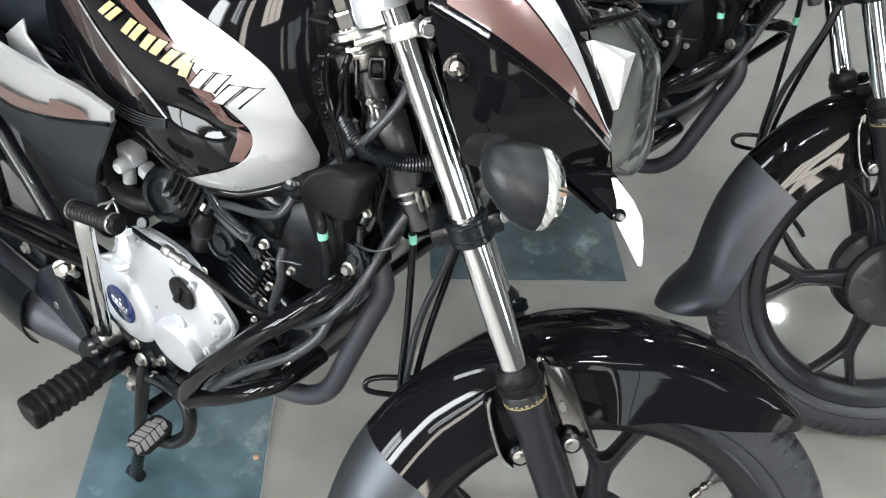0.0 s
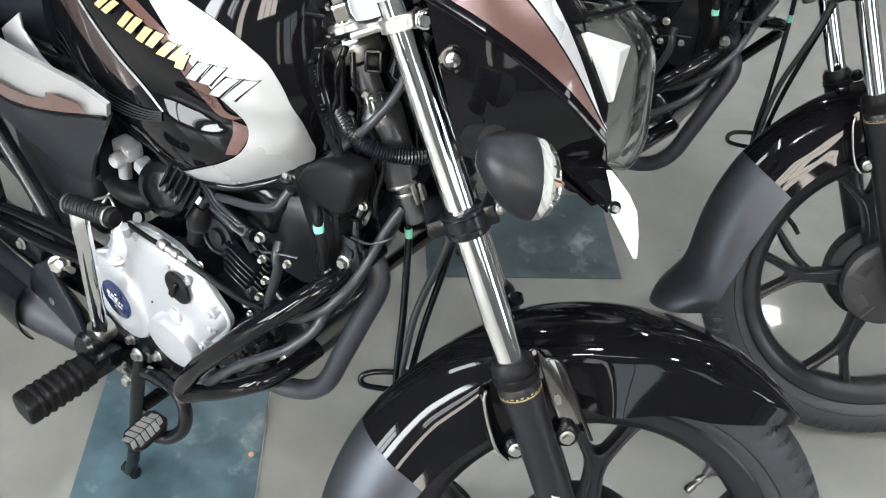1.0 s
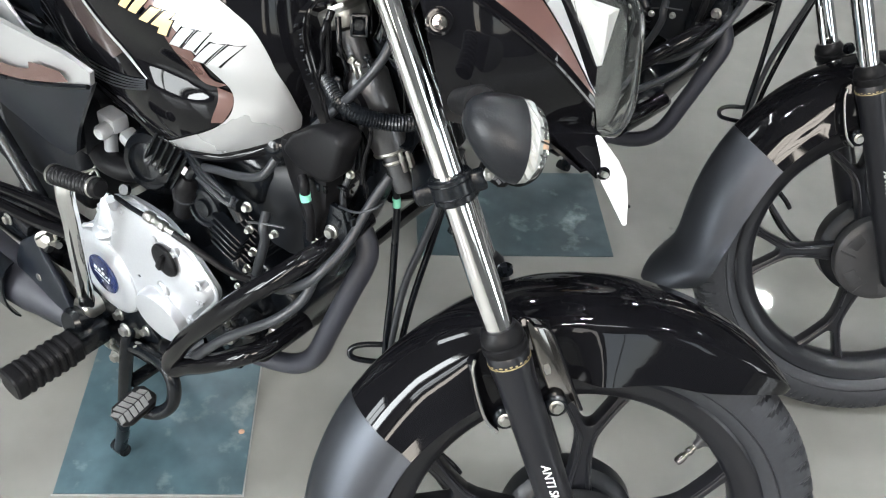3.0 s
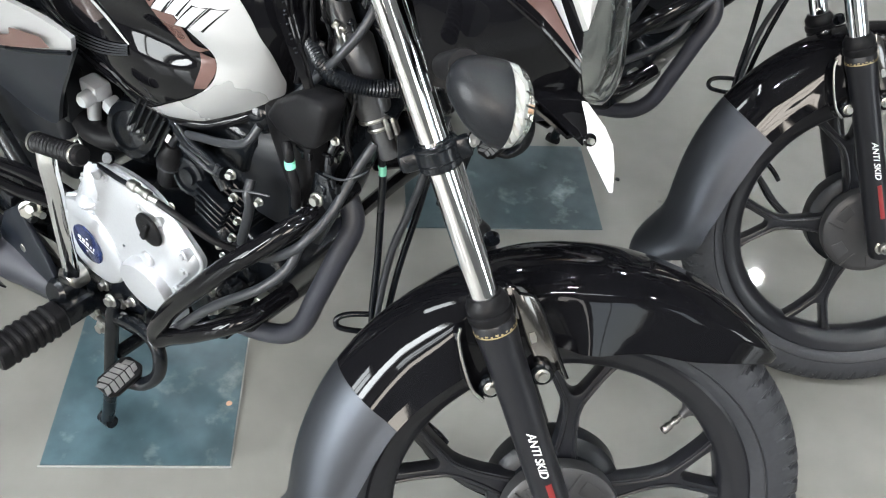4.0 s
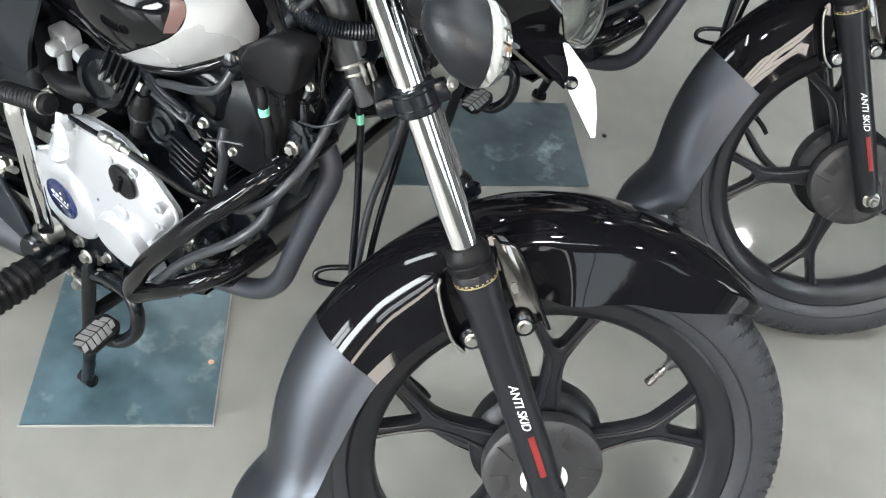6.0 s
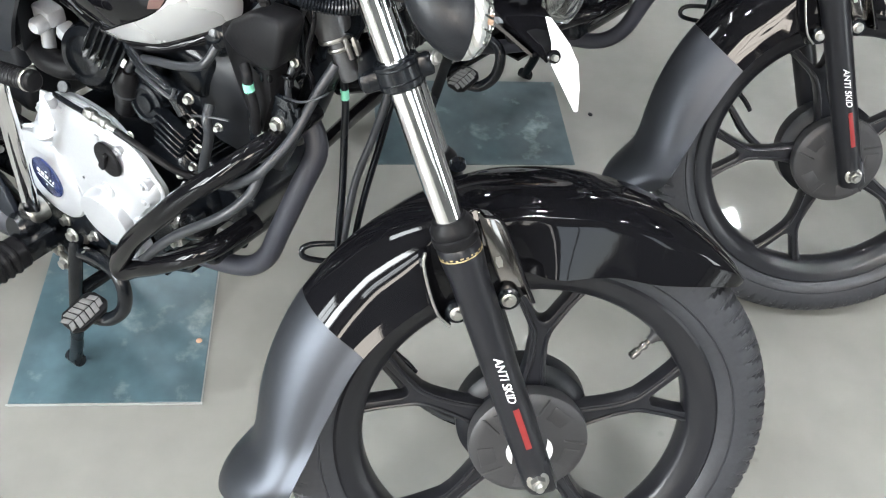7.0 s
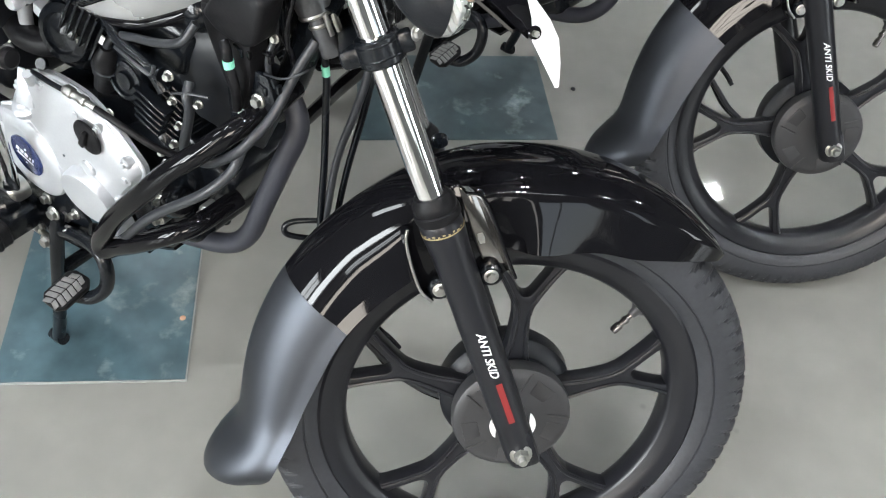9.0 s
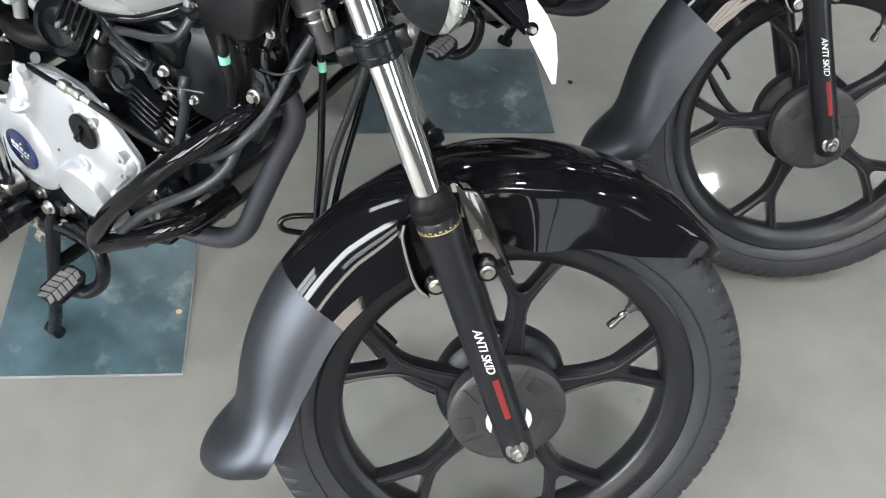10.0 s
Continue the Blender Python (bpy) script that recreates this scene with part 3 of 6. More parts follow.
def steering_head():
    def ax(d, f=-0.051, y=0.0):
        return FORK * d + FORK_FWD * f + Vector((0, y, 0))
    lower = part("lower_yoke", steer(join(
        block(0.042, 0.150, 0.020, 0.006, frame_of(ax(0.482, -0.018), FORK, FORK_FWD)),
        turned([(0.0195, -0.014), (0.0212, -0.012), (0.0212, 0.011), (0.0195, 0.013)], ax(0.488, 0, -0.085), FORK, 30),
        turned([(0.0195, -0.014), (0.0212, -0.012), (0.0212, 0.011), (0.0195, 0.013)], ax(0.488, 0, 0.085), FORK, 30),
        block(0.018, 0.014, 0.020, 0.003, frame_of(ax(0.488, 0.022, -0.088), FORK, FORK_FWD)))), M_SATIN, bike, "black steel lower fork yoke")
    part("clamp_bolt", steer(hex_bolt(ax(0.492, 0.034, -0.092), (0.75, -0.6, 0.2), 0.005, 0.005)), M_ZINC, lower)
    for dd in (-0.006, 0.007):
        part("clamp_ridge", steer(turned([(0.0210, -0.0010), (0.0220, 0), (0.0210, 0.0010)], ax(0.488 + dd, 0, -0.085), FORK, 30, caps=False)), M_SATIN, lower)
    head = part("head_tube", steer(turned([(0.0095, 0.470), (0.0105, 0.472), (0.0105, 0.512), (0.0168, 0.514), (0.0178, 0.518), (0.0210, 0.548), (0.0228, 0.578), (0.0232, 0.592), (0.0200, 0.597), (0.0180, 0.603), (0.012, 0.603), (0.012, 0.640)], ax(0), FORK, 40)), M_NECK, bike, "satin grey-black steering head tube")
    part("bearing_cup", steer(turned([(0.012, 0.643), (0.0225, 0.645), (0.0240, 0.648), (0.0240, 0.659), (0.0215, 0.662), (0.014, 0.6625)], ax(0), FORK, 40)), M_ZINC, head, "dull zinc steering bearing cup")
    part("lock_ring", steer(turned([(0.0145, 0.662), (0.0150, 0.663), (0.0150, 0.669), (0.0135, 0.670)], ax(0), FORK, 6)), M_CHROME, head)
    part("lock_bracket", steer(moved(join(block(0.020, 0.012, 0.004, 0.001, pose(-0.255, -0.030, 0.606)), block(0.020, 0.012, 0.004, 0.001, pose(-0.255, -0.030, 0.579)), block(0.004, 0.012, 0.028, 0.001, pose(-0.265, -0.030, 0.592)), block(0.004, 0.012, 0.028, 0.001, pose(-0.245, -0.030, 0.592))), Matrix.Translation((-0.255, -0.030, 0.592)) @ Matrix.Scale(0.68, 4) @ Matrix.Translation((0.255, 0.030, -0.592)))), M_SATIN, head, "black steel lock bracket")
    part("lock_barrel", steer(turned([(0.0075, -0.01), (0.0078, 0.0), (0.0060, 0.002), (0.0050, -0.003), (0.001, -0.003)], (-0.255, -0.030, 0.592), (0.2, -1, 0.12), 20)), M_SATIN, head)
    for k, (x, y, z) in enumerate(((-0.272, -0.022, 0.565), (-0.262, -0.026, 0.560), (-0.256, -0.028, 0.556), (-0.248, -0.026, 0.562), (-0.275, -0.020, 0.540))):
        part("wire_terminal", steer(join(tube([(x, y, z), (x + 0.003, y - 0.004, z - 0.008), (x + 0.006, y, z - 0.018)], 0.0016, 8, 4), block(0.006, 0.005, 0.008, 0.001, pose(x, y, z, 20 * k, 30, 0), 1))), M_ZINC if k in (1, 2) else M_SATIN, head)
    for d, r in ((0.514, 0.0176), (0.503, 0.0120)):
        part("clip_ring", steer(turned([(r, d - 0.002), (r + 0.001, d), (r, d + 0.002)], ax(0), FORK, 36, caps=False)), M_ZINC, head)
    for w in (-60, -25, 10):
        a = Vector((math.cos(radians(w)) * FORK_FWD.x, math.sin(radians(w)), math.cos(radians(w)) * FORK_FWD.z))
        part("clip_tab", steer(block(0.004, 0.005, 0.022, 0.001, frame_of(ax(0.503) + a * 0.0165, FORK, a))), M_ZINC, head)
    upper = part("upper_yoke", steer(join(
        block(0.046, 0.150, 0.008, 0.0035, frame_of(ax(0.677, -0.024), FORK, FORK_FWD)), turned([(0.018, 0.672), (0.021, 0.674), (0.021, 0.680), (0.019, 0.682)], ax(0), FORK, 30),
        turned([(0.0165, -0.005), (0.0192, -0.004), (0.0192, 0.005), (0.0175, 0.008)], ax(0.677, 0, -0.085), FORK, 30),
        turned([(0.0205, -0.008), (0.0220, -0.006), (0.0220, 0.006), (0.0195, 0.009)], ax(0.676, 0, 0.085), FORK, 30),
        block(0.022, 0.018, 0.012, 0.003, frame_of(ax(0.676, 0.018, -0.090), FORK, FORK_FWD)))), M_ZINC, bike, "polished silver upper fork yoke")
    part("yoke_underplate", steer(turned([(0.020, 0.6695), (0.027, 0.6700), (0.027, 0.6725)], ax(0), FORK, 32)), M_GLOSS, upper)
    part("stem_nut", steer(join(turned([(0.017, 0.682), (0.017, 0.684)], ax(0), FORK, 28), turned([(0.0135, 0.684), (0.0135, 0.698), (0.0120, 0.700)], ax(0), FORK, 6), turned([(0.0105, 0.700), (0.0105, 0.714), (0.009, 0.717)], ax(0), FORK, 6))), M_CHROME, upper, "chrome steering stem nut")
    part("fork_cap", steer(turned([(0.0135, 0.686), (0.0135, 0.693), (0.011, 0.696)], ax(0, 0, -0.085), FORK, 24)), M_CHROME, upper)
    part("pinch_bolt", steer(hex_bolt(ax(0.676, 0.020, -0.103), (0, -1, 0), 0.0062, 0.007)), M_CHROME, upper)
    part("bar_riser", steer(join(turned([(0.024, 0.684), (0.026, 0.692), (0.024, 0.715), (0.020, 0.73)], ax(0, -0.017, -0.034), FORK, 28), block(0.05, 0.11, 0.03, 0.012, frame_of(ax(0.735, -0.017, 0), FORK, FORK_FWD)))), M_ALU, upper, "bright silver handlebar riser")
    part("handlebar", steer(tube([ax(0.745, -0.017, -0.06), ax(0.745, -0.017, -0.15), ax(0.79, -0.02, -0.24), ax(0.80, -0.10, -0.36)], 0.011, 16)), M_CHROME, upper)
    part("handlebar", steer(tube([ax(0.745, -0.017, 0.06), ax(0.745, -0.017, 0.15), ax(0.79, -0.02, 0.24), ax(0.80, -0.10, 0.36)], 0.011, 16)), M_CHROME, upper)


steering_head()


def headlamp_cowl():
    n = 22
    # along the flank: ridge point, lower edge point, crown point (x, half width, z)
    ridge = curve_points([(-0.212, 0.112, 0.662), (-0.154, 0.114, 0.629), (-0.093, 0.106, 0.585), (-0.045, 0.088, 0.538)], 8)
    low = curve_points([(-0.176, 0.100, 0.522), (-0.140, 0.100, 0.516), (-0.085, 0.078, 0.506), (-0.034, 0.034, 0.494)], 8)
    crown = curve_points([(-0.245, 0.0, 0.80), (-0.180, 0.0, 0.765), (-0.115, 0.0, 0.715), (-0.062, 0.0, 0.650)], 8)

    def flank(side):
        rows = []
        for r, l in zip(ridge, low):
            row = []
            for k in range(9):
                t = k / 8
                p = r.lerp(l, t)
                row.append((p.x, side * (p.y + 0.004 * math.sin(math.pi * t) - 0.010 * t * t), p.z))
            rows.append(row)
        return rows

    def top_rows(side, lift=0.0, t0=0.0, t1=1.0, i0=0, i1=None, m=10):
        rows = []
        last = len(ridge) - 1
        for i, (r, c) in list(enumerate(zip(ridge, crown)))[i0:i1]:
            row = []
            for k in range(m + 1):
                a0, a1 = (t0(i / last), t1(i / last)) if callable(t0) else (t0, t1)
                t = a0 + (a1 - a0) * k / m
                p = r.lerp(c, t)
                out = 0.030 * math.sin(math.pi * t) + lift
                row.append((p.x + 0.25 * out, side * (p.y + 0.75 * out), p.z + 0.55 * out))
            rows.append(row)
        return rows
    cowl = part("headlamp_cowl", steer(join(shell(flank(-1), 0.0025), shell(flank(1), 0.0025), shell(top_rows(-1), 0.0025), shell(top_rows(1), 0.0025))), M_GLOSS, bike, "glossy black headlamp cowl with brown and silver stripes", angle=30)
    for side in (-1, 1):
        part("brown_stripe", steer(shell(top_rows(side, 0.0014, lambda s: 0.05, lambda s: 0.055 + 0.45 * (1 - s) ** 1.05, 2), 0.0007)), M_BROWN, cowl, "metallic brown stripe")
        part("silver_stripe", steer(shell(top_rows(side, 0.0014, lambda s: 0.072 + 0.45 * (1 - s) ** 1.05, lambda s: min(0.97, 0.075 + 0.45 * (1 - s) ** 1.05 + 0.60 * max(0.0, 0.95 - s) ** 1.05), 3), 0.0007)), M_SILVER, cowl, "silver stripe")
        part("ridge_line", steer(sweep([Vector((p.x, side * (p.y + 0.001), p.z)) for p in ridge], 0.0026, 8)), M_GLOSS, cowl)
        screw = part("cowl_screw", steer(turned([(0.0118, -0.004), (0.0118, 0.002), (0.0110, 0.0032), (0.0090, 0.0034), (0.0086, 0.0018)], (-0.187, 0.113 * side, 0.612), (0, side, 0.1), 28)), M_GLOSS, cowl, "black cross-head screw with washer")
        part("screw_head", steer(turned([(0.0072, 0.0), (0.0072, 0.0042), (0.006, 0.0056), (0.002, 0.0060)], (-0.187, 0.113 * side, 0.612), (0, side, 0.1), 24)), M_STAY, screw)
        part("screw_slot", steer(join(*[block(0.0050, 0.0013, 0.0010, 0, frame_of((-0.187, 0.1192 * side, 0.613), (0, side, 0.1), d)) for d in ((1, 0, 0), (0, 0, 1))])), M_SATIN, screw)
        # inner bracket beside the fork
        part("cowl_bracket", steer(shell([[(-0.198 + 0.040 * t + 0.012 * u, side * (0.094 + 0.012 * u), 0.655 - 0.135 * t) for u in (0, 0.5, 1)] for t in (0, 0.2, 0.4, 0.6, 0.8, 1)], 0.003)), M_GLOSS, cowl)
    # lens: a convex shield, its upper corner masked by a pale wedge
    rows, m = [], 18
    for i in range(25):
        t = i / 24
        z = 0.645 - 0.155 * t
        hw = 0.088 * (1 - 0.10 * t) * math.sqrt(max(0.02, 1 - max(0, (t - 0.62) / 0.38) ** 2.2))
        xe = -0.074 + 0.046 * t
        xc = 0.014 - 0.030 * (1 - min(1, t / 0.35)) ** 2 - 0.014 * max(0, (t - 0.7) / 0.3) ** 2
        row = []
        for k in range(m + 1):
            u = -1 + 2 * k / m
            row.append((xe + (xc - xe) * (1 - abs(u) ** 2.6), hw * u, z + 0.010 * (1 - u * u) * (0.5 - t)))
        rows.append(row)
    lens = part("headlamp_lens", steer(shell(rows, 0.003)), M_CLEAR, cowl, "clear moulded headlamp lens", angle=60)
    lens.visible_shadow = False
    inner = [[(p[0] - 0.006 - 0.012 * (1 - (abs(p[1]) / 0.09) ** 2), p[1] * 0.94, 0.565 + (p[2] - 0.565) * 0.94) for p in r] for r in rows]
    part("reflector", steer(shell(inner, 0.002)), M_REFLECTOR, cowl, "ribbed bright lamp reflector", angle=20)
    for side in (-1, 1):
        a, b, c = Vector((-0.069, side * 0.087, 0.635)), Vector((-0.025, side * 0.061, 0.620)), Vector((-0.041, side * 0.087, 0.575))
        mid = a * 0.36 + b * 0.42 + c * 0.22 + Vector((0.006, side * 0.005, 0.002))
        back = Vector((-0.012, -side * 0.012, -0.006))
        v = [a, b, c, mid, a + back, b + back, c + back]
        part("position_lamp", steer((v, [(0, 1, 3), (1, 2, 3), (2, 0, 3), (4, 6, 5), (0, 4, 5, 1), (1, 5, 6, 2), (2, 6, 4, 0)])), M_PALE, cowl, "pale faceted position lamp corner", smooth=False)
    part("lens_frame", steer(sweep([Vector(p) + Vector((0, 0, 0.004)) for p in rows[0]], 0.0035, 10)), M_GLOSS, cowl, "glossy black lens surround")
    # carrier and white plate under the lamp
    part("plate_carrier", steer(join(shell([[(-0.090, y, 0.508), (-0.066, y, 0.490), (-0.046, y * 1.02, 0.474), (-0.036, y * 1.02, 0.478)] for y in (-0.070, -0.03, 0.03, 0.070)], 0.003),
                                           plate([(-0.076, 0.524), (-0.031, 0.520), (-0.022, 0.492), (-0.027, 0.466), (-0.050, 0.468), (-0.068, 0.490)], 0.004, frame_of((0, -0.080, 0), (0.15, -1, 0.12), (1, 0, 0)), 0.0012),
                                           shell([[(-0.086, -0.082, 0.516), (-0.078, -0.066, 0.530), (-0.070, -0.050, 0.534)], [(-0.066, -0.085, 0.500), (-0.058, -0.068, 0.517), (-0.050, -0.052, 0.524)],
                                                  [(-0.048, -0.087, 0.483), (-0.040, -0.072, 0.502), (-0.034, -0.058, 0.510)], [(-0.034, -0.088, 0.471), (-0.027, -0.078, 0.490), (-0.024, -0.066, 0.500)]], 0.003))), M_GLOSS, cowl, "black pressed plate carrier")
    part("carrier_washer", steer(turned([(0.0062, 0), (0.0062, 0.003), (0.005, 0.004)], (-0.030, -0.090, 0.477), (0.1, -1, 0.2), 18)), M_GLOSS, cowl)
    part("carrier_bolt", steer(hex_bolt((-0.030, -0.094, 0.477), (0.1, -1, 0.2), 0.0032, 0.007, False)), M_ZINC, cowl, "zinc carrier bolt")
    part("plate", steer(shell([[(-0.038, -0.088, 0.512), (-0.031, -0.090, 0.490), (-0.029, -0.090, 0.469), (-0.016, -0.0895, 0.447), (-0.0035, -0.0885, 0.4255)], [(-0.036, -0.084, 0.5105), (-0.022, -0.081, 0.487), (-0.014, -0.079, 0.467), (-0.007, -0.084, 0.446), (-0.0018, -0.088, 0.4255)],
                               [(-0.033, -0.080, 0.509), (-0.012, -0.072, 0.484), (-0.001, -0.067, 0.465), (0.0005, -0.077, 0.445), (-0.0010, -0.087, 0.427)]], 0.0025)), M_WHITE, cowl, "white swept blade under the lamp")
    return cowl


headlamp_cowl()


def indicator(side):
    def put(shape):
        return steer(([Vector((p[0], p[1] * -side, p[2])) for p in shape[0]], shape[1]))
    c = Vector((-0.1595, -0.2080, 0.5395))
    fwd = Vector((0.968, 0.22, -0.114)).normalized()
    up = Vector((0, 0.38, 0.924))
    up = (up - fwd * up.dot(fwd)).normalized()
    lat = up.cross(fwd).normalized()

    def ring(d, rv, rl, drop=0.0):
        return [c + fwd * (d * 0.84) + up * (rv * math.sin(a) * (1.05 if math.sin(a) > 0 else 0.95) - drop) + lat * rl * math.cos(a) for a in [2 * math.pi * k / 28 for k in range(28)]]
    secs = [ring(-0.013, 0.003, 0.003, -0.017), ring(-0.011, 0.0105, 0.010, -0.0165), ring(-0.005, 0.0180, 0.0165, -0.014), ring(0.005, 0.0255, 0.022, -0.010), ring(0.017, 0.0308, 0.0262, -0.0055), ring(0.030, 0.0337, 0.0286, -0.0015), ring(0.039, 0.0343, 0.0292)]
    g = grid(secs, closed=True)
    ind = part("indicator", put((g[0], g[1] + [tuple(range(28))])), M_MATTE, bike, "matte black indicator pod with a clear lens")
    lens = [ring(0.0392, 0.0338, 0.0288), ring(0.049, 0.0325, 0.0275), ring(0.057, 0.029, 0.0245), ring(0.063, 0.0215, 0.018), ring(0.066, 0.010, 0.008), ring(0.0665, 0.001, 0.001)]
    part("lens", put(grid(lens, closed=True)), M_CLEAR, ind, "clear faceted indicator lens").visible_shadow = False
    hub = c + fwd * 0.042
    refl = [[p.lerp(hub, 0.10 if (k + n) % 2 else 0.0) for k, p in enumerate(r)] for n, r in enumerate((ring(0.0400, 0.0325, 0.0276), ring(0.0450, 0.0315, 0.0266), ring(0.0500, 0.0285, 0.0240), ring(0.0520, 0.0220, 0.0185), ring(0.0560, 0.0160, 0.0135), ring(0.0530, 0.0080, 0.0070), ring(0.0550, 0.001, 0.001)))]
    part("reflector", put(grid(refl, closed=True)), M_PALE, ind, "pale faceted reflector", smooth=False)
    part("bulb", put(turned([(0.002, 0), (0.003, 0.002), (0.003, 0.005), (0.002, 0.007), (0.001, 0.008)], c + fwd * 0.0445, fwd, 14)), M_ORANGE, ind, "amber indicator bulb")
    for k in range(5):
        part("facet", put(tube([c + fwd * 0.0440 + up * (0.020 - 0.010 * k) + lat * -0.0205, c + fwd * 0.0510 + up * (0.018 - 0.009 * k), c + fwd * 0.0440 + up * (0.020 - 0.010 * k) + lat * 0.0205], 0.0009, 6, 4)), M_REFLECTOR, ind)
    base, end = c + up * 0.028 + fwd * 0.002, Vector((-0.168, -0.128, 0.549))
    prof = []
    for k in range(19):
        prof.append((0.0135 + (0.0016 if k % 2 else 0.0) - 0.004 * k / 18, (end - base).length * k / 18))
    part("stalk", put(turned(prof, base, end - base, 24)), M_RUBBER, ind, "ribbed black rubber stalk")


indicator(-1)
indicator(1)


def front_cables():
    def run(name, pts, r, mat, label=""):
        return part(name, steer(tube(pts, r, 12)), mat, bike, label)
    a = run("brake_cable", [(-0.232, 0.0, 0.50), (-0.221, 0.030, 0.435), (-0.215, 0.050, 0.393), (-0.216, 0.060, 0.339), (-0.218, 0.070, 0.280), (-0.223, 0.085, 0.177), (-0.205, 0.082, 0.105), (-0.181, 0.055, 0.069), (-0.165, 0.050, 0.050), (-0.138, 0.050, 0.012), (-0.101, 0.050, -0.019), (-0.067, 0.050, -0.038)], 0.0042, M_SATIN, "black brake cable with a green band")
    part("band", steer(tube([(-0.2160, 0.0475, 0.399), (-0.2153, 0.050, 0.393), (-0.2151, 0.0518, 0.387)], 0.0046, 12, 4)), M_GREEN, a, "green marker band")
    run("speedometer_cable", [(-0.160, 0.020, 0.46), (-0.173, 0.030, 0.393), (-0.186, 0.050, 0.344), (-0.203, 0.070, 0.287), (-0.214, 0.080, 0.225), (-0.220, 0.085, 0.160), (-0.195, 0.068, 0.105), (-0.172, 0.047, 0.062), (-0.150, 0.045, 0.034), (-0.125, 0.045, 0.005), (-0.094, 0.045, -0.018), (-0.066, 0.045, -0.030)], 0.0045, M_HOSE, "grey-black speedometer cable")
    run("sensor_cable", [(-0.150, 0.030, 0.46), (-0.167, 0.035, 0.392), (-0.176, 0.060, 0.340), (-0.192, 0.080, 0.269), (-0.203, 0.090, 0.210), (-0.212, 0.085, 0.150), (-0.185, 0.062, 0.105), (-0.158, 0.046, 0.077), (-0.141, 0.045, 0.060), (-0.130, 0.045, 0.046)], 0.0040, M_SATIN, "thin black cable")
    part("cable_guide", steer(sweep(curve_points([(-0.190, 0.085, 0.199), (-0.225, 0.085, 0.200), (-0.253, 0.085, 0.199), (-0.265, 0.085, 0.192), (-0.260, 0.085, 0.181), (-0.226, 0.085, 0.176), (-0.190, 0.080, 0.178)], 6), 0.0036, 10)), M_SATIN, bike, "bent black wire cable guide")
    pts = curve_points([(-0.290, 0.010, 0.540), (-0.268, -0.030, 0.517), (-0.236, -0.038, 0.506), (-0.200, -0.030, 0.504), (-0.178, 0.0, 0.512)], 26)
    part("corrugated_loom", steer(sweep(pts, [0.0080 + (0.0012 if i % 2 else 0) for i in range(len(pts))], 14)), M_SATIN, bike, "ribbed black wiring sleeve")
    run("throttle_cable", [(-0.300, 0.0, 0.485), (-0.280, -0.020, 0.508), (-0.258, -0.042, 0.534), (-0.237, -0.052, 0.561), (-0.225, -0.050, 0.583), (-0.205, -0.04, 0.62)], 0.0045, M_HOSE, "grey rubber throttle cable")
    part("mudguard_reflector", steer(turned([(0.009, 0), (0.009, 0.007), (0.007, 0.009)], (-0.092, 0.052, 0.312), (0, 0.9, 0.45), 20)), M_SATIN, bike)


front_cables()
front_end = {o.data for o in bike.children}


# ---- the motorcycle: tank, panels, frame and engine, in the bike's own frame ----
def tank_width(x, z):
    """Half width of the tank at a point of its side view."""
    t = min(max((-0.22 - x) / 0.50, 0), 1)
    nose = -0.332 - 0.28 * max(0.0, z - 0.80) - 0.20 * max(0.0, 0.79 - z)
    fill = min(1.0, max(0.0, (nose - x) / 0.18))
    wide = 0.136 * (1 - 0.28 * max(0, (t - 0.5) / 0.5) ** 1.6) * (1 - 0.42 * (1 - fill) ** 2) * (1 - math.exp(-(fill / 0.085) ** 0.8)) ** 0.9
    zm = 0.800 - 0.02 * t
    q = min(abs(z - zm) / (0.155 if z > zm else 0.26), 1)
    drop = z - 0.772 + 0.10 * (x + 0.462)
    scoop = 0.0135 * math.exp(-((x + 0.455) / 0.068) ** 2 - (drop / (0.034 if drop > 0 else 0.019)) ** 2)
    # the lower edge rolls in
    e = min(1.0, max(0.0, 1 - (z - tank_low(x)) / 0.050))
    return max(0.0, (wide * (1 - q ** 2.3) ** (1 / 2.3) - scoop) * (1 - 0.10 * e * e))


def tank_low(x):
    return lerp_table([(-0.90, 0.690), (-0.86, 0.672), (-0.80, 0.655), (-0.734, 0.652), (-0.652, 0.662), (-0.56, 0.668), (-0.53, 0.661), (-0.485, 0.660), (-0.431, 0.672), (-0.379, 0.700), (-0.350, 0.722), (-0.334, 0.745), (-0.325, 0.79)], x)[0]


def tank_high(x):
    t = min(max((-0.22 - x) / 0.50, 0), 1)
    return 0.800 - 0.02 * t + 0.155


def side_curve(pts, n=8):
    return [(p.x, p.y) for p in curve_points([(x, z, 0) for x, z in pts], n)]


def resample(pts, n):
    d = [0.0]
    for a, b in zip(pts, pts[1:]):
        d.append(d[-1] + math.dist(a, b))
    out, k = [], 0
    for i in range(n):
        s = d[-1] * i / (n - 1)
        while k < len(pts) - 2 and d[k + 1] < s:
            k += 1
        t = (s - d[k]) / max(1e-9, d[k + 1] - d[k])
        out.append((pts[k][0] + (pts[k + 1][0] - pts[k][0]) * t, pts[k][1] + (pts[k + 1][1] - pts[k][1]) * t))
    return out


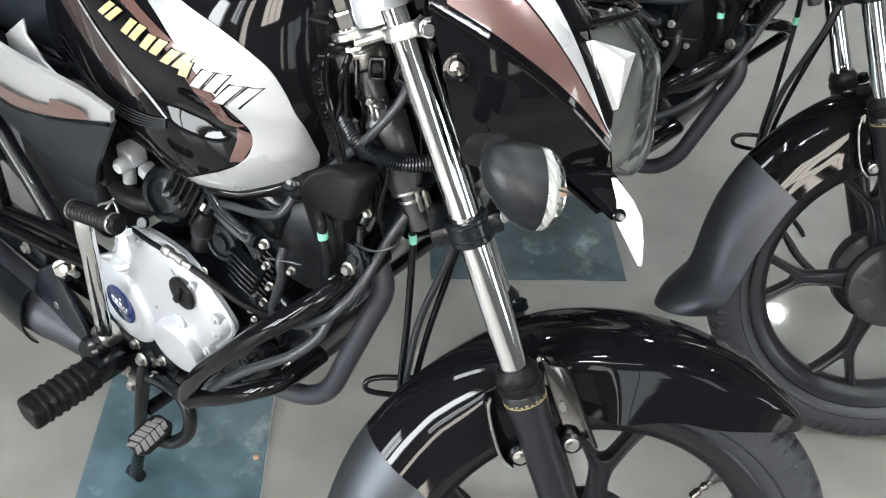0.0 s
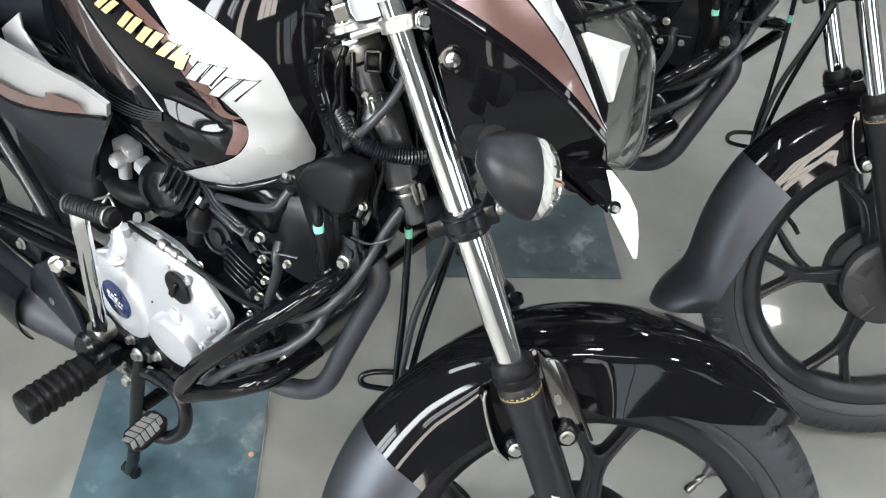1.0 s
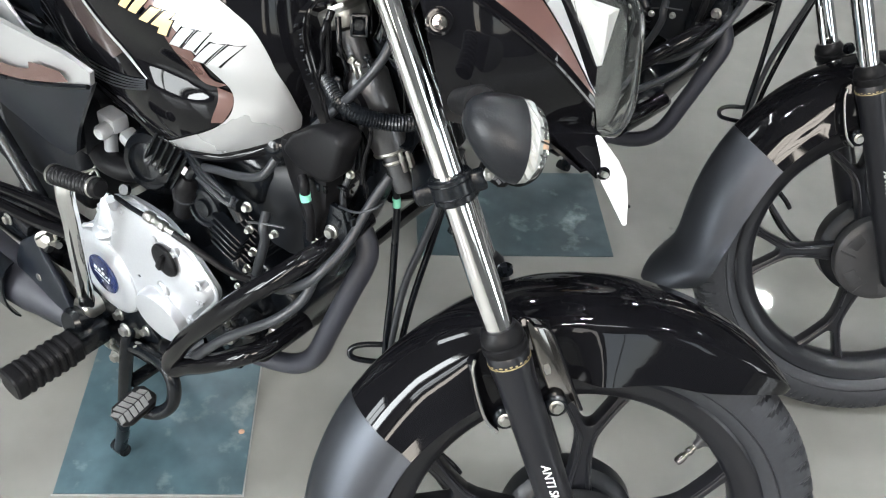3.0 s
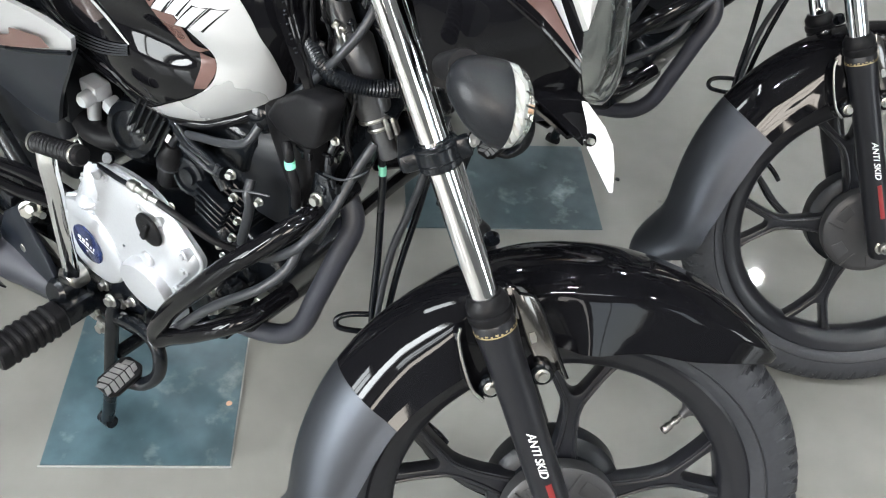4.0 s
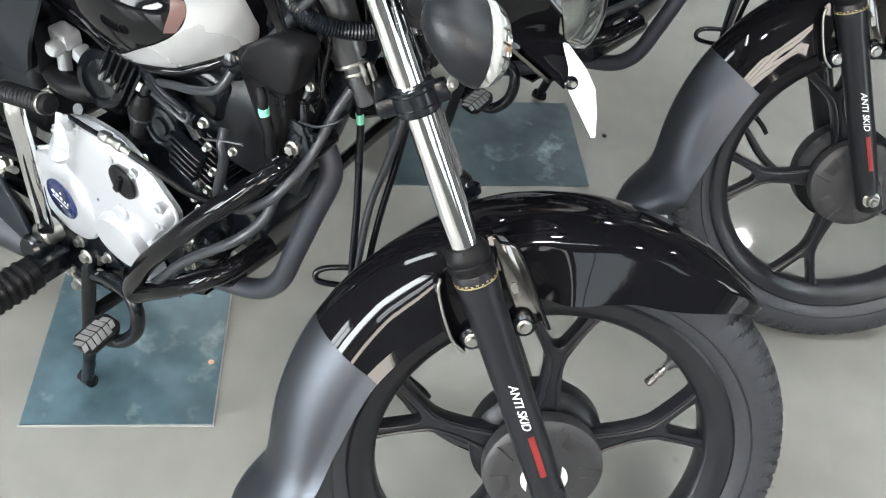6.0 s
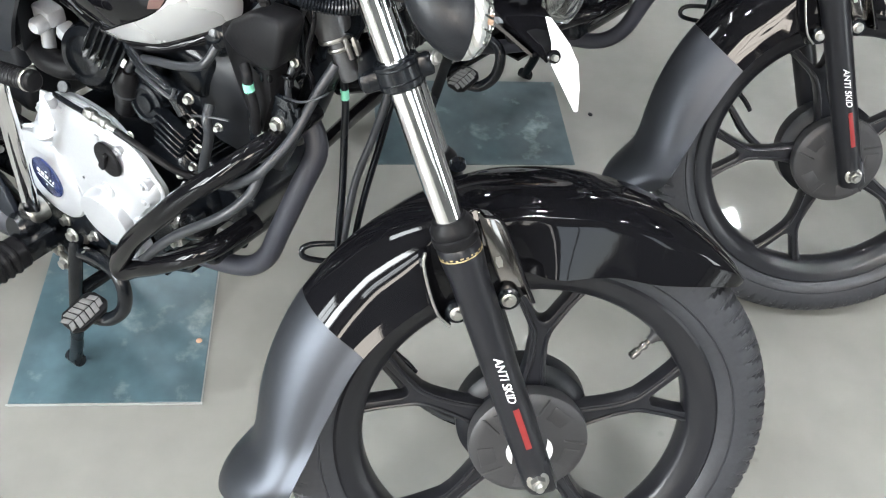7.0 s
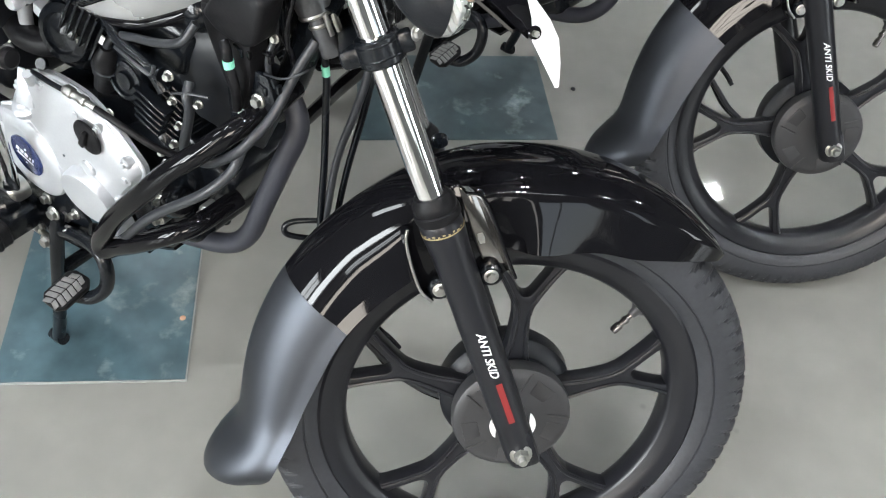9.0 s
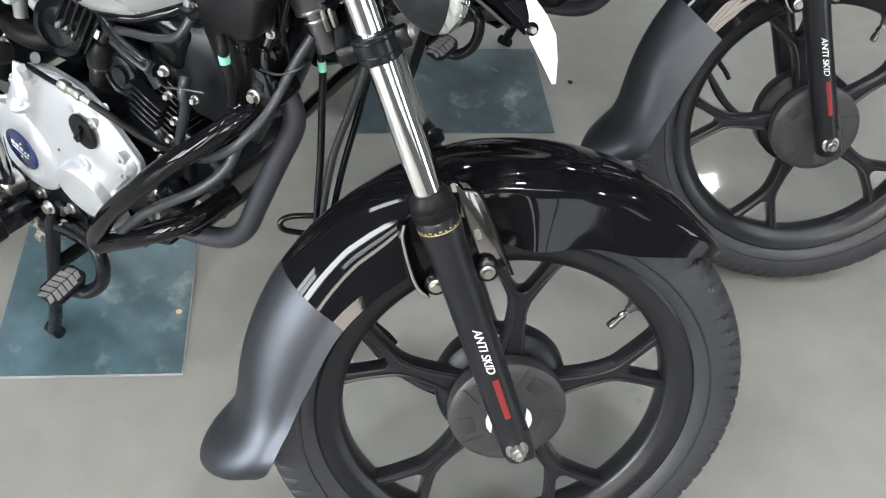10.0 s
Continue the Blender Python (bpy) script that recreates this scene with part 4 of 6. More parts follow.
def tank_decal(edge_a, edge_b, lift, side=-1, n=36, m=8, thick=0.0006):
    """A thin film on the tank's flank, between two lines of its side view."""
    a, b = resample(side_curve(edge_a), n), resample(side_curve(edge_b), n)
    top, low = [], []
    for p, q in zip(a, b):
        spots = []
        for k in range(m + 1):
            x, z = p[0] + (q[0] - p[0]) * k / m, p[1] + (q[1] - p[1]) * k / m
            spots.append((x, max(z, tank_low(x) + 0.0005)))
        top.append([(x, side * (tank_width(x, z) + lift), z) for x, z in spots])
        low.append([(x, side * (tank_width(x, z) + lift - thick), z) for x, z in spots])
    v, f = join(grid(top), grid(low))
    c, o = m + 1, n * (m + 1)
    rim = [i * c for i in range(n)] + [(n - 1) * c + k for k in range(1, c)] + [i * c + m for i in range(n - 2, -1, -1)] + list(range(m - 1, 0, -1))
    return v, f + [(p, q, q + o, p + o) for p, q in zip(rim, rim[1:] + rim[:1])]


def fuel_tank():
    rows = []
    for i in range(111):
        x = -0.333 - 0.53 * (i / 110) ** 1.45
        lo, hi = tank_low(x), tank_high(x)
        hi = min(hi, max(lo + 0.01, 0.80 + (-0.3325 - x) / 0.28))
        half = []
        for k in range(57):
            t = k / 56
            z = lo + (hi - lo) * math.sin(t * math.pi / 2) ** 0.9
            half.append((tank_width(x, z), z))
        under = [(half[0][0] * u, lo - 0.004 * (1 - u)) for u in (0.0, 0.5, 0.85)]
        half = under + half
        rows.append([(x, -w, z) for w, z in half] + [(x, w, z) for w, z in reversed(half[:-1])])
    g = grid(rows, closed=True)
    n = len(rows[0])
    tank = part("fuel_tank", (g[0], g[1] + [tuple(range(n)), tuple((len(rows) - 1) * n + k for k in range(n))]), M_GLOSS, bike, "glossy black fuel tank with silver and brown graphics", angle=55)
    outer = [(-0.565, 0.89), (-0.506, 0.893), (-0.453, 0.88), (-0.418, 0.868), (-0.392, 0.852), (-0.373, 0.832), (-0.356, 0.792), (-0.354, 0.744), (-0.356, 0.727), (-0.361, 0.713), (-0.373, 0.7), (-0.396, 0.687), (-0.439, 0.666), (-0.484, 0.65), (-0.509, 0.661)]
    inner = [(-0.565, 0.884), (-0.506, 0.873), (-0.459, 0.843), (-0.421, 0.804), (-0.403, 0.783), (-0.395, 0.769), (-0.396, 0.747), (-0.406, 0.73), (-0.426, 0.713), (-0.456, 0.694), (-0.494, 0.669), (-0.511, 0.663)]
    for side in (-1, 1):
        part("silver_panel", tank_decal(outer, inner, 0.0021, side, 80, 14), M_SILVER, tank, "silver painted tank panel")
        part("brown_band", tank_decal([(-0.587, 0.876), (-0.527, 0.866), (-0.473, 0.85), (-0.445, 0.831), (-0.422, 0.801), (-0.414, 0.778), (-0.397, 0.776)], [(-0.612, 0.861), (-0.552, 0.857), (-0.493, 0.846), (-0.462, 0.826), (-0.442, 0.794), (-0.427, 0.771), (-0.408, 0.77)], 0.0019, side), M_BROWN, tank, "brown metallic decal")
        part("grey_tip", tank_decal([(-0.395, 0.766), (-0.396, 0.75), (-0.406, 0.73)], [(-0.41, 0.769), (-0.41, 0.751), (-0.418, 0.727)], 0.0019, side, 12), M_BROWN, tank)
        part("pale_stripe", tank_decal([(-0.690, 0.840), (-0.643, 0.822), (-0.596, 0.805), (-0.558, 0.790), (-0.519, 0.772), (-0.488, 0.755)], [(-0.695, 0.838), (-0.648, 0.820), (-0.601, 0.8025), (-0.563, 0.787), (-0.523, 0.770), (-0.489, 0.754)], 0.0019, side), M_SILVER, tank, "thin silver stripe")
        part("brown_stripe", tank_decal([(-0.697, 0.837), (-0.650, 0.819), (-0.603, 0.801), (-0.565, 0.786), (-0.525, 0.769)], [(-0.745, 0.806), (-0.696, 0.792), (-0.649, 0.776), (-0.599, 0.763), (-0.542, 0.756)], 0.0018, side), M_FADE, tank)
        for k in range(5):
            a = [(-0.730 - 0.010 * k, 0.742 - 0.012 * k), (-0.682 - 0.006 * k, 0.716 - 0.009 * k), (-0.620 - 0.004 * k, 0.719 - 0.007 * k), (-0.549 - 0.002 * k, 0.736 - 0.005 * k), (-0.490, 0.754 - 0.0025 * k)]
            part("pinstripe", tank_decal(a, [(x, z - 0.0022) for x, z in a], 0.0018, side, 30, 2), M_GREY, tank)
        part("rear_trim", tank_decal([(-0.795, 0.742), (-0.772, 0.722), (-0.745, 0.702), (-0.70, 0.684), (-0.652, 0.672)], [(-0.850, 0.692), (-0.822, 0.678), (-0.790, 0.666), (-0.735, 0.662), (-0.655, 0.666)], 0.0019, side, 24, 5), M_SILVER, tank, "silver rear tank trim")
        # maker's mark: pairs of slanted bars, gold running to outlined silver
        for k in range(7):
            (x0, z0), (x1, z1) = ((-0.594, 0.831), (-0.546, 0.83), (-0.512, 0.828), (-0.482, 0.824), (-0.46, 0.817), (-0.448, 0.809), (-0.425, 0.798))[k], ((-0.569, 0.851), (-0.527, 0.85), (-0.497, 0.846), (-0.466, 0.841), (-0.452, 0.834), (-0.432, 0.83), (-0.405, 0.821))[k]
            wide = 0.010 if k == 4 else 0.026
            bars = ((0.0, 1.0),) if k == 4 else ((0.0, 0.42), (0.58, 1.0))
            for u, v in bars:
                top = [(x1 + wide * q, z1) for q in (u, (u + v) / 2, v)]
                foot = [(x0 + wide * q, z0) for q in (u, (u + v) / 2, v)]
                rim = [(top[0][0] - 0.0016, z1 + 0.0013), top[1], (top[2][0] + 0.0018, z1 + 0.0013)], [(foot[0][0] - 0.0018, z0 - 0.0013), foot[1], (foot[2][0] + 0.0016, z0 - 0.0013)]
                part("mark_outline", tank_decal(*rim, 0.0026, side, 8, 4), M_SATIN, tank)
                part("mark_bar", tank_decal(top, foot, 0.0032, side, 8, 4), M_GOLD if k < 5 else M_SILVER, tank, "slanted gold bar" if k < 5 else "slanted silver bar")
    part("tank_seam", join(*[sweep([Vector((x, s * (tank_width(x, tank_low(x)) + 0.001), tank_low(x) + 0.001)) for x in [-0.336 - 0.45 * i / 40 for i in range(41)]], 0.0028, 8) for s in (-1, 1)]), M_GLOSS, tank)
    part("tank_skirt", join(*[sweep([Vector((x, s * (tank_width(x, tank_low(x)) - 0.006), tank_low(x) - 0.006)) for x in [-0.350 - 0.42 * i / 40 for i in range(41)]], 0.0075, 10) for s in (-1, 1)]), M_GLOSS, tank, "black lower lip of the tank")
    part("fuel_tap", join(block(0.034, 0.024, 0.022, 0.005, pose(-0.645, -0.088, 0.610)), turned([(0.009, 0), (0.010, 0.003), (0.010, 0.014), (0.007, 0.018)], (-0.640, -0.098, 0.606), (0.2, -1, 0), 20),
                          turned([(0.0085, 0), (0.0085, 0.05)], (-0.672, -0.085, 0.535), (0.2, 0, 1), 16), block(0.03, 0.02, 0.018, 0.004, pose(-0.615, -0.085, 0.592, 0, 20, 0))), M_ALU, tank, "cast silver fuel tap")
    return tank


fuel_tank()


def side_panel(side):
    def at(x, z, out=0.0):
        bulge = 0.016 * (1 - min(1, ((x + 0.76) / 0.22) ** 2))
        tuck = 1.15 * max(0.0, 0.66 - z) ** 2
        return (x, side * (0.138 + bulge - tuck + out + 0.10 * (z - 0.70)), z)

    def sheet(a, b, out, thick, m=8):
        ra, rb = resample(side_curve(a), 26), resample(side_curve(b), 26)
        return shell([[at(p[0] + (q[0] - p[0]) * k / m, p[1] + (q[1] - p[1]) * k / m, out) for k in range(m + 1)] for p, q in zip(ra, rb)], thick)
    top = [(-1.02, 0.80), (-0.90, 0.765), (-0.786, 0.742), (-0.70, 0.742), (-0.612, 0.744), (-0.566, 0.734)]
    mid = [(-1.02, 0.69), (-0.90, 0.655), (-0.80, 0.644), (-0.723, 0.662), (-0.640, 0.690), (-0.572, 0.716)]
    low = [(-1.02, 0.6), (-0.866, 0.558), (-0.796, 0.551), (-0.755, 0.539), (-0.720, 0.541), (-0.692, 0.552), (-0.670, 0.572)]
    panel = part("side_panel", sheet(mid, low, 0.0, 0.006), M_PANEL, bike, "dark grey plastic side panel with a silver top")
    part("silver_cover", sheet(top, mid, 0.003, 0.006), M_SILVER, panel, "silver painted upper cover")
    part("brown_flash", sheet([(-0.95, 0.700), (-0.86, 0.682), (-0.786, 0.676), (-0.715, 0.686), (-0.668, 0.702), (-0.664, 0.712), (-0.610, 0.722)], [(-0.95, 0.682), (-0.86, 0.662), (-0.79, 0.652), (-0.72, 0.668), (-0.650, 0.692), (-0.600, 0.712)], 0.0096, 0.0006, 5), M_BROWN, panel, "brown metallic flash")
    wedge = [(-0.737, 0.772), (-0.790, 0.732), (-0.788, 0.708), (-0.727, 0.700), (-0.662, 0.708), (-0.713, 0.727), (-0.739, 0.750)]
    part("silver_wedge", plate(wedge, 0.004, frame_of((0, side * 0.134 + 0.002, 0), (0, -1, 0), (1, 0, 0)), 0.0015), M_SILVER, panel, "silver infill beside the saddle")
    part("trim_edge", sweep([Vector(at(x, z, 0.006)) for x, z in resample(side_curve(mid), 30)], 0.0030, 8), M_SATIN, panel)


side_panel(-1)
side_panel(1)


def seat():
    rows = []
    for i in range(25):
        x = -0.735 - 0.62 * i / 24
        w = 0.108 + 0.026 * min(1, i / 8)
        z = 0.742 + 0.012 * math.cos(i / 5)
        rows.append([(x, w * math.copysign(abs(math.cos(a)) ** 0.6, math.cos(a)), z + 0.062 * math.copysign(abs(math.sin(a)) ** 0.6, math.sin(a))) for a in [2 * math.pi * k / 28 for k in range(28)]])
    g = grid(rows, closed=True)
    part("seat", (g[0], g[1] + [tuple(range(28)), tuple(24 * 28 + k for k in range(28))]), M_PANEL, bike, "dark vinyl saddle")


seat()


def frame_and_stand():
    def bar(name, pts, r, mat, label="", n=8, parent=None):
        return part(name, tube(pts, r, 18, n), mat, parent or bike, label)
    # guard bars beside the engine, hairpin at the bottom
    g = [(-0.300, 0.010, 0.612), (-0.297, 0.050, 0.610), (-0.300, 0.092, 0.608), (-0.322, 0.125, 0.584), (-0.351, 0.146, 0.553), (-0.392, 0.163, 0.501), (-0.434, 0.170, 0.447), (-0.458, 0.172, 0.409), (-0.477, 0.172, 0.376), (-0.475, 0.171, 0.362), (-0.456, 0.166, 0.376), (-0.418, 0.160, 0.405), (-0.376, 0.146, 0.438), (-0.355, 0.12, 0.450), (-0.352, 0.06, 0.45)]
    bar("engine_guard", [(x, -y, z) for x, y, z in g], 0.0118, M_GLOSS, "glossy black tubular engine guard bar")
    bar("engine_guard", [(-0.285, 0.01, 0.640), (-0.276, 0.06, 0.622), (-0.290, 0.098, 0.592), (-0.338, 0.10, 0.526), (-0.417, 0.10, 0.414), (-0.483, 0.10, 0.321), (-0.53, 0.09, 0.265), (-0.56, 0.05, 0.255)], 0.0092, M_GLOSS, "straight glossy black guard bar")
    frame = bar("frame", [(-0.340, 0.0, 0.80), (-0.40, 0.0, 0.798), (-0.60, 0.0, 0.775), (-0.80, 0.0, 0.74)], 0.022, M_SATIN, "black tubular steel frame")
    bar("down_tube", [(-0.262, 0.0, 0.735), (-0.290, 0.0, 0.67), (-0.318, 0.0, 0.60), (-0.345, 0.0, 0.55)], 0.017, M_SATIN, parent=frame)
    for side in (-1, 1):
        bar("seat_rail", [(-0.55, side * 0.06, 0.74), (-0.75, side * 0.095, 0.69), (-1.0, side * 0.11, 0.70), (-1.25, side * 0.11, 0.73)], 0.012, M_SATIN, parent=frame)
        bar("rear_strut", [(-0.97, side * 0.125, 0.353), (-0.751, side * 0.130, 0.429), (-0.64, side * 0.120, 0.421)], 0.011, M_GLOSS, parent=frame)
        bar("swing_arm", [(-0.66, side * 0.09, 0.31), (-0.85, side * 0.115, 0.30), (-1.25, side * 0.12, 0.285)], 0.018, M_SATIN, parent=frame)
        bar("rear_stay", [(-0.795, side * 0.118, 0.348), (-0.90, side * 0.11, 0.45), (-1.05, side * 0.11, 0.62)], 0.012, M_SATIN, parent=frame)
        bar("shock_spring", [(-1.20, side * 0.125, 0.33), (-1.08, side * 0.125, 0.66)], 0.028, M_SATIN, parent=frame)
        part("gusset", plate([(-0.33, 0.80), (-0.29, 0.76), (-0.285, 0.70), (-0.33, 0.62), (-0.37, 0.66), (-0.36, 0.78)], 0.004, frame_of((0, side * 0.034, 0), (0, -1, 0), (1, 0, 0)), 0.001), M_SATIN, frame)
    # moulded lump under the front of the tank
    for side in (-1, 1):
        wedge = [(-0.354, 0.712), (-0.338, 0.700), (-0.316, 0.697), (-0.296, 0.698), (-0.283, 0.706), (-0.276, 0.728), (-0.268, 0.756), (-0.276, 0.763), (-0.308, 0.757), (-0.340, 0.734)]
        cov = part("coil_cover", plate(wedge, 0.032, frame_of((0, side * 0.064 + 0.016, 0), (0, -1, 0), (1, 0, 0)), 0.0085), M_RUBBER, bike, "moulded matte black cover below the tank", angle=80)
        part("cover_leg", plate([(-0.368, 0.715), (-0.312, 0.720), (-0.300, 0.695), (-0.302, 0.655), (-0.318, 0.600), (-0.340, 0.622), (-0.366, 0.690)], 0.028, frame_of((0, side * 0.056 + 0.014, 0), (0, -1, 0), (1, 0, 0)), 0.006), M_RUBBER, cov)
        rim = curve_points([(-0.313, side * 0.060, 0.884), (-0.319, side * 0.065, 0.872), (-0.318, side * 0.070, 0.860), (-0.315, side * 0.072, 0.839), (-0.307, side * 0.072, 0.813), (-0.300, side * 0.070, 0.787), (-0.296, side * 0.068, 0.766)], 6)
        deep = [0.004, 0.010, 0.013, 0.013, 0.012, 0.010, 0.007]
        back = curve_points([(x - 0.004, side * (abs(y) + d), z - 0.001) for (x, y, z), d in zip([tuple(rim[6 * k]) for k in range(7)], deep)], 6)
        neck = part("tank_flange", shell([[p, p.lerp(q, 0.5) + Vector((0.002, 0, 0)), q] for p, q in zip(rim, back)], 0.0025), M_GLOSS, bike, "glossy black shroud edge beside the tank")
        part("flange_lip", sweep(rim, 0.0016, 8), M_GLOSS, neck)
        for k in range(9):
            p, q = rim[14 + int(1.6 * k)], back[14 + int(1.6 * k)]
            part("flange_notch", block(0.0016, 0.0030, 0.0012, 0.0003, Matrix.Translation(p.lerp(q, 0.62) + Vector((0.0022, 0, 0))), 1), M_GREY, neck)
    # loose wiring and clips in front of the tank, under the yokes
    rng = random.Random(7)
    for k in range(9):
        y = -0.028 - 0.030 * rng.random()
        x, z = -0.322 + 0.045 * rng.random(), 0.86 - 0.11 * rng.random()
        pts = [(x, y, z)]
        for _ in range(4):
            x, y, z = x + 0.022 * (rng.random() - 0.35), y + 0.020 * (rng.random() - 0.5), z - 0.020 - 0.016 * rng.random()
            pts.append((x, min(-0.02, max(-0.066, y)), z))
        part("wire", tube(pts, 0.0024 + 0.0012 * rng.random(), 10, 6), M_GLOSS if k % 3 else M_HOSE, frame)
    for k in range(7):
        p = Vector((-0.318 + 0.052 * rng.random(), -0.058 - 0.012 * rng.random(), 0.640 + 0.085 * rng.random()))
        part("wire_clip", join(block(0.010, 0.005, 0.004, 0.0012, Matrix.Translation(p) @ Matrix.Rotation(rng.random() * 3, 4, "Y")), block(0.004, 0.006, 0.010, 0.0012, Matrix.Translation(p + Vector((0.006, 0, -0.004))))), M_GLOSS if k % 2 else M_SATIN, frame)
    # centre stand
    stand = bar("centre_stand", [(-0.610, -0.150, 0.310), (-0.620, -0.160, 0.240), (-0.652, -0.170, 0.090), (-0.676, -0.172, 0.016)], 0.0098, M_SATIN, "black steel centre stand resting on a sheet")
    bar("stand_leg", [(-0.610, 0.150, 0.310), (-0.620, 0.160, 0.240), (-0.652, 0.170, 0.090), (-0.676, 0.172, 0.016)], 0.0098, M_SATIN, parent=stand)
    bar("crossbar", [(-0.625, -0.155, 0.20), (-0.625, 0.155, 0.20)], 0.010, M_SATIN, parent=stand)
    for side in (-1, 1):
        part("stand_foot", tube([(-0.690, side * 0.172, 0.014), (-0.674, side * 0.172, 0.0145), (-0.664, side * 0.172, 0.018)], 0.0100, 16, 4), M_SATIN, stand)
    # foot peg
    hang = part("peg_bracket", join(block(0.035, 0.05, 0.035, 0.006, pose(-0.655, -0.185, 0.300)), tube([(-0.66, -0.13, 0.27), (-0.665, -0.16, 0.28), (-0.66, -0.19, 0.300)], 0.013, 14), block(0.03, 0.03, 0.05, 0.006, pose(-0.67, -0.165, 0.285, 0, 20, 0)),
                                    turned([(0.019, 0), (0.021, 0.004), (0.021, 0.022), (0.016, 0.028)], (-0.672, -0.172, 0.313), (0, -1, 0.3), 24)), M_SATIN, bike, "black cast foot peg bracket")
    rows, n = [], 34
    for i in range(n + 1):
        y = -0.205 - 0.100 * i / n
        rib = 0.0018 if (i // 2) % 2 and 4 < i < n - 6 else 0.0
        k = 1.0 if i < n - 5 else 1.06
        if i in (0, n):
            k *= 0.90
        rows.append([(-0.648 + (0.0205 * k + rib) * math.copysign(abs(math.cos(a)) ** 0.55, math.cos(a)), y, 0.305 + (0.0185 * k + rib) * math.copysign(abs(math.sin(a)) ** 0.55, math.sin(a))) for a in [2 * math.pi * j / 24 for j in range(24)]])
    g = grid(rows, closed=True)
    part("peg_rubber", (g[0], g[1] + [tuple(range(24)), tuple(n * 24 + j for j in range(24))]), M_RUBBER, hang, "ribbed black rubber foot peg", angle=30)
    for p in ((-0.628, -0.165, 0.262), (-0.690, -0.150, 0.262), (-0.604, -0.155, 0.325), (-0.585, -0.150, 0.300)):
        part("bolt", hex_bolt(p, (0.1, -1, 0.1), 0.0075, 0.008), M_ZINC, hang)
    far = part("peg_bracket", join(block(0.035, 0.05, 0.035, 0.006, pose(-0.655, 0.185, 0.300)), tube([(-0.66, 0.13, 0.27), (-0.665, 0.16, 0.28), (-0.66, 0.19, 0.300)], 0.013, 14)), M_SATIN, bike, "black cast foot peg bracket")
    part("peg_rubber", ([Vector((p[0], -p[1], p[2])) for p in g[0]], g[1] + [tuple(range(24)), tuple(n * 24 + j for j in range(24))]), M_RUBBER, far, "ribbed black rubber foot peg", angle=30)
    # brake pedal
    ped = bar("brake_pedal", [(-0.625, -0.150, 0.275), (-0.57, -0.152, 0.305), (-0.523, -0.156, 0.317), (-0.503, -0.160, 0.300), (-0.506, -0.166, 0.262), (-0.526, -0.178, 0.236), (-0.548, -0.190, 0.234)], 0.0095, M_SATIN, "black steel brake pedal with a grooved pad")
    m = frame_of((-0.551, -0.196, 0.241), (0.10, -0.10, 1), (0.10, -1, 0))
    part("pad", plate([(-0.030, -0.012), (-0.022, -0.020), (0.020, -0.021), (0.029, -0.012), (0.030, 0.010), (0.020, 0.019), (-0.020, 0.020), (-0.031, 0.010)], 0.010, m, 0.003), M_RUBBER, ped, "worn grey rubber pedal pad")
    for k in range(6):
        x = -0.0265 + 0.0092 * k
        for s in (-1, 1):
            wide = 0.0155 if 0 < k < 5 else 0.0115
            part("tread", plate([(x, 0.0008 * s), (x + 0.0074, 0.0008 * s), (x + 0.0118, wide * s), (x + 0.0044, wide * s)][::s], 0.0016, m @ pose(0, 0, 0.0096), 0.0004), M_PEDAL, ped)
    part("brake_rod", join(tube([(-0.66, -0.145, 0.27), (-0.85, -0.14, 0.29), (-1.2, -0.14, 0.28)], 0.004, 8)), M_ZINC, bike)
    return stand


frame_and_stand()


def exhaust():
    pipe = part("exhaust_pipe", tube([(-0.415, 0.0, 0.555), (-0.370, 0.0, 0.590), (-0.339, 0.0, 0.598), (-0.315, -0.004, 0.584), (-0.298, -0.012, 0.556), (-0.306, -0.032, 0.51), (-0.323, -0.05, 0.447), (-0.338, -0.058, 0.401), (-0.361, -0.063, 0.370), (-0.39, -0.068, 0.353), (-0.427, -0.074, 0.342), (-0.470, -0.080, 0.328), (-0.520, -0.085, 0.285), (-0.62, -0.105, 0.240), (-0.72, -0.130, 0.235), (-0.79, -0.150, 0.250)], 0.0129, 24), M_PIPE, bike, "matte black exhaust pipe")
    part("silencer", join(turned([(0.024, -0.03), (0.028, 0.0), (0.040, 0.05), (0.043, 0.08), (0.043, 0.50), (0.039, 0.53), (0.02, 0.535)], (-0.78, -0.152, 0.250), (-1, -0.06, 0.03), 32)), M_PIPE, pipe, "matte black silencer")
    part("heat_shield", shell([[(-0.84 - 0.06 * i, -0.178 - 0.030 * math.cos(a), 0.258 + 0.055 * math.sin(a)) for a in [radians(w) for w in range(-60, 91, 15)]] for i in range(7)], 0.003), M_SATIN, pipe)
    part("flange", block(0.02, 0.075, 0.05, 0.006, pose(-0.388, 0.0, 0.592, 0, -40, 0)), M_ZINC, pipe)


exhaust()


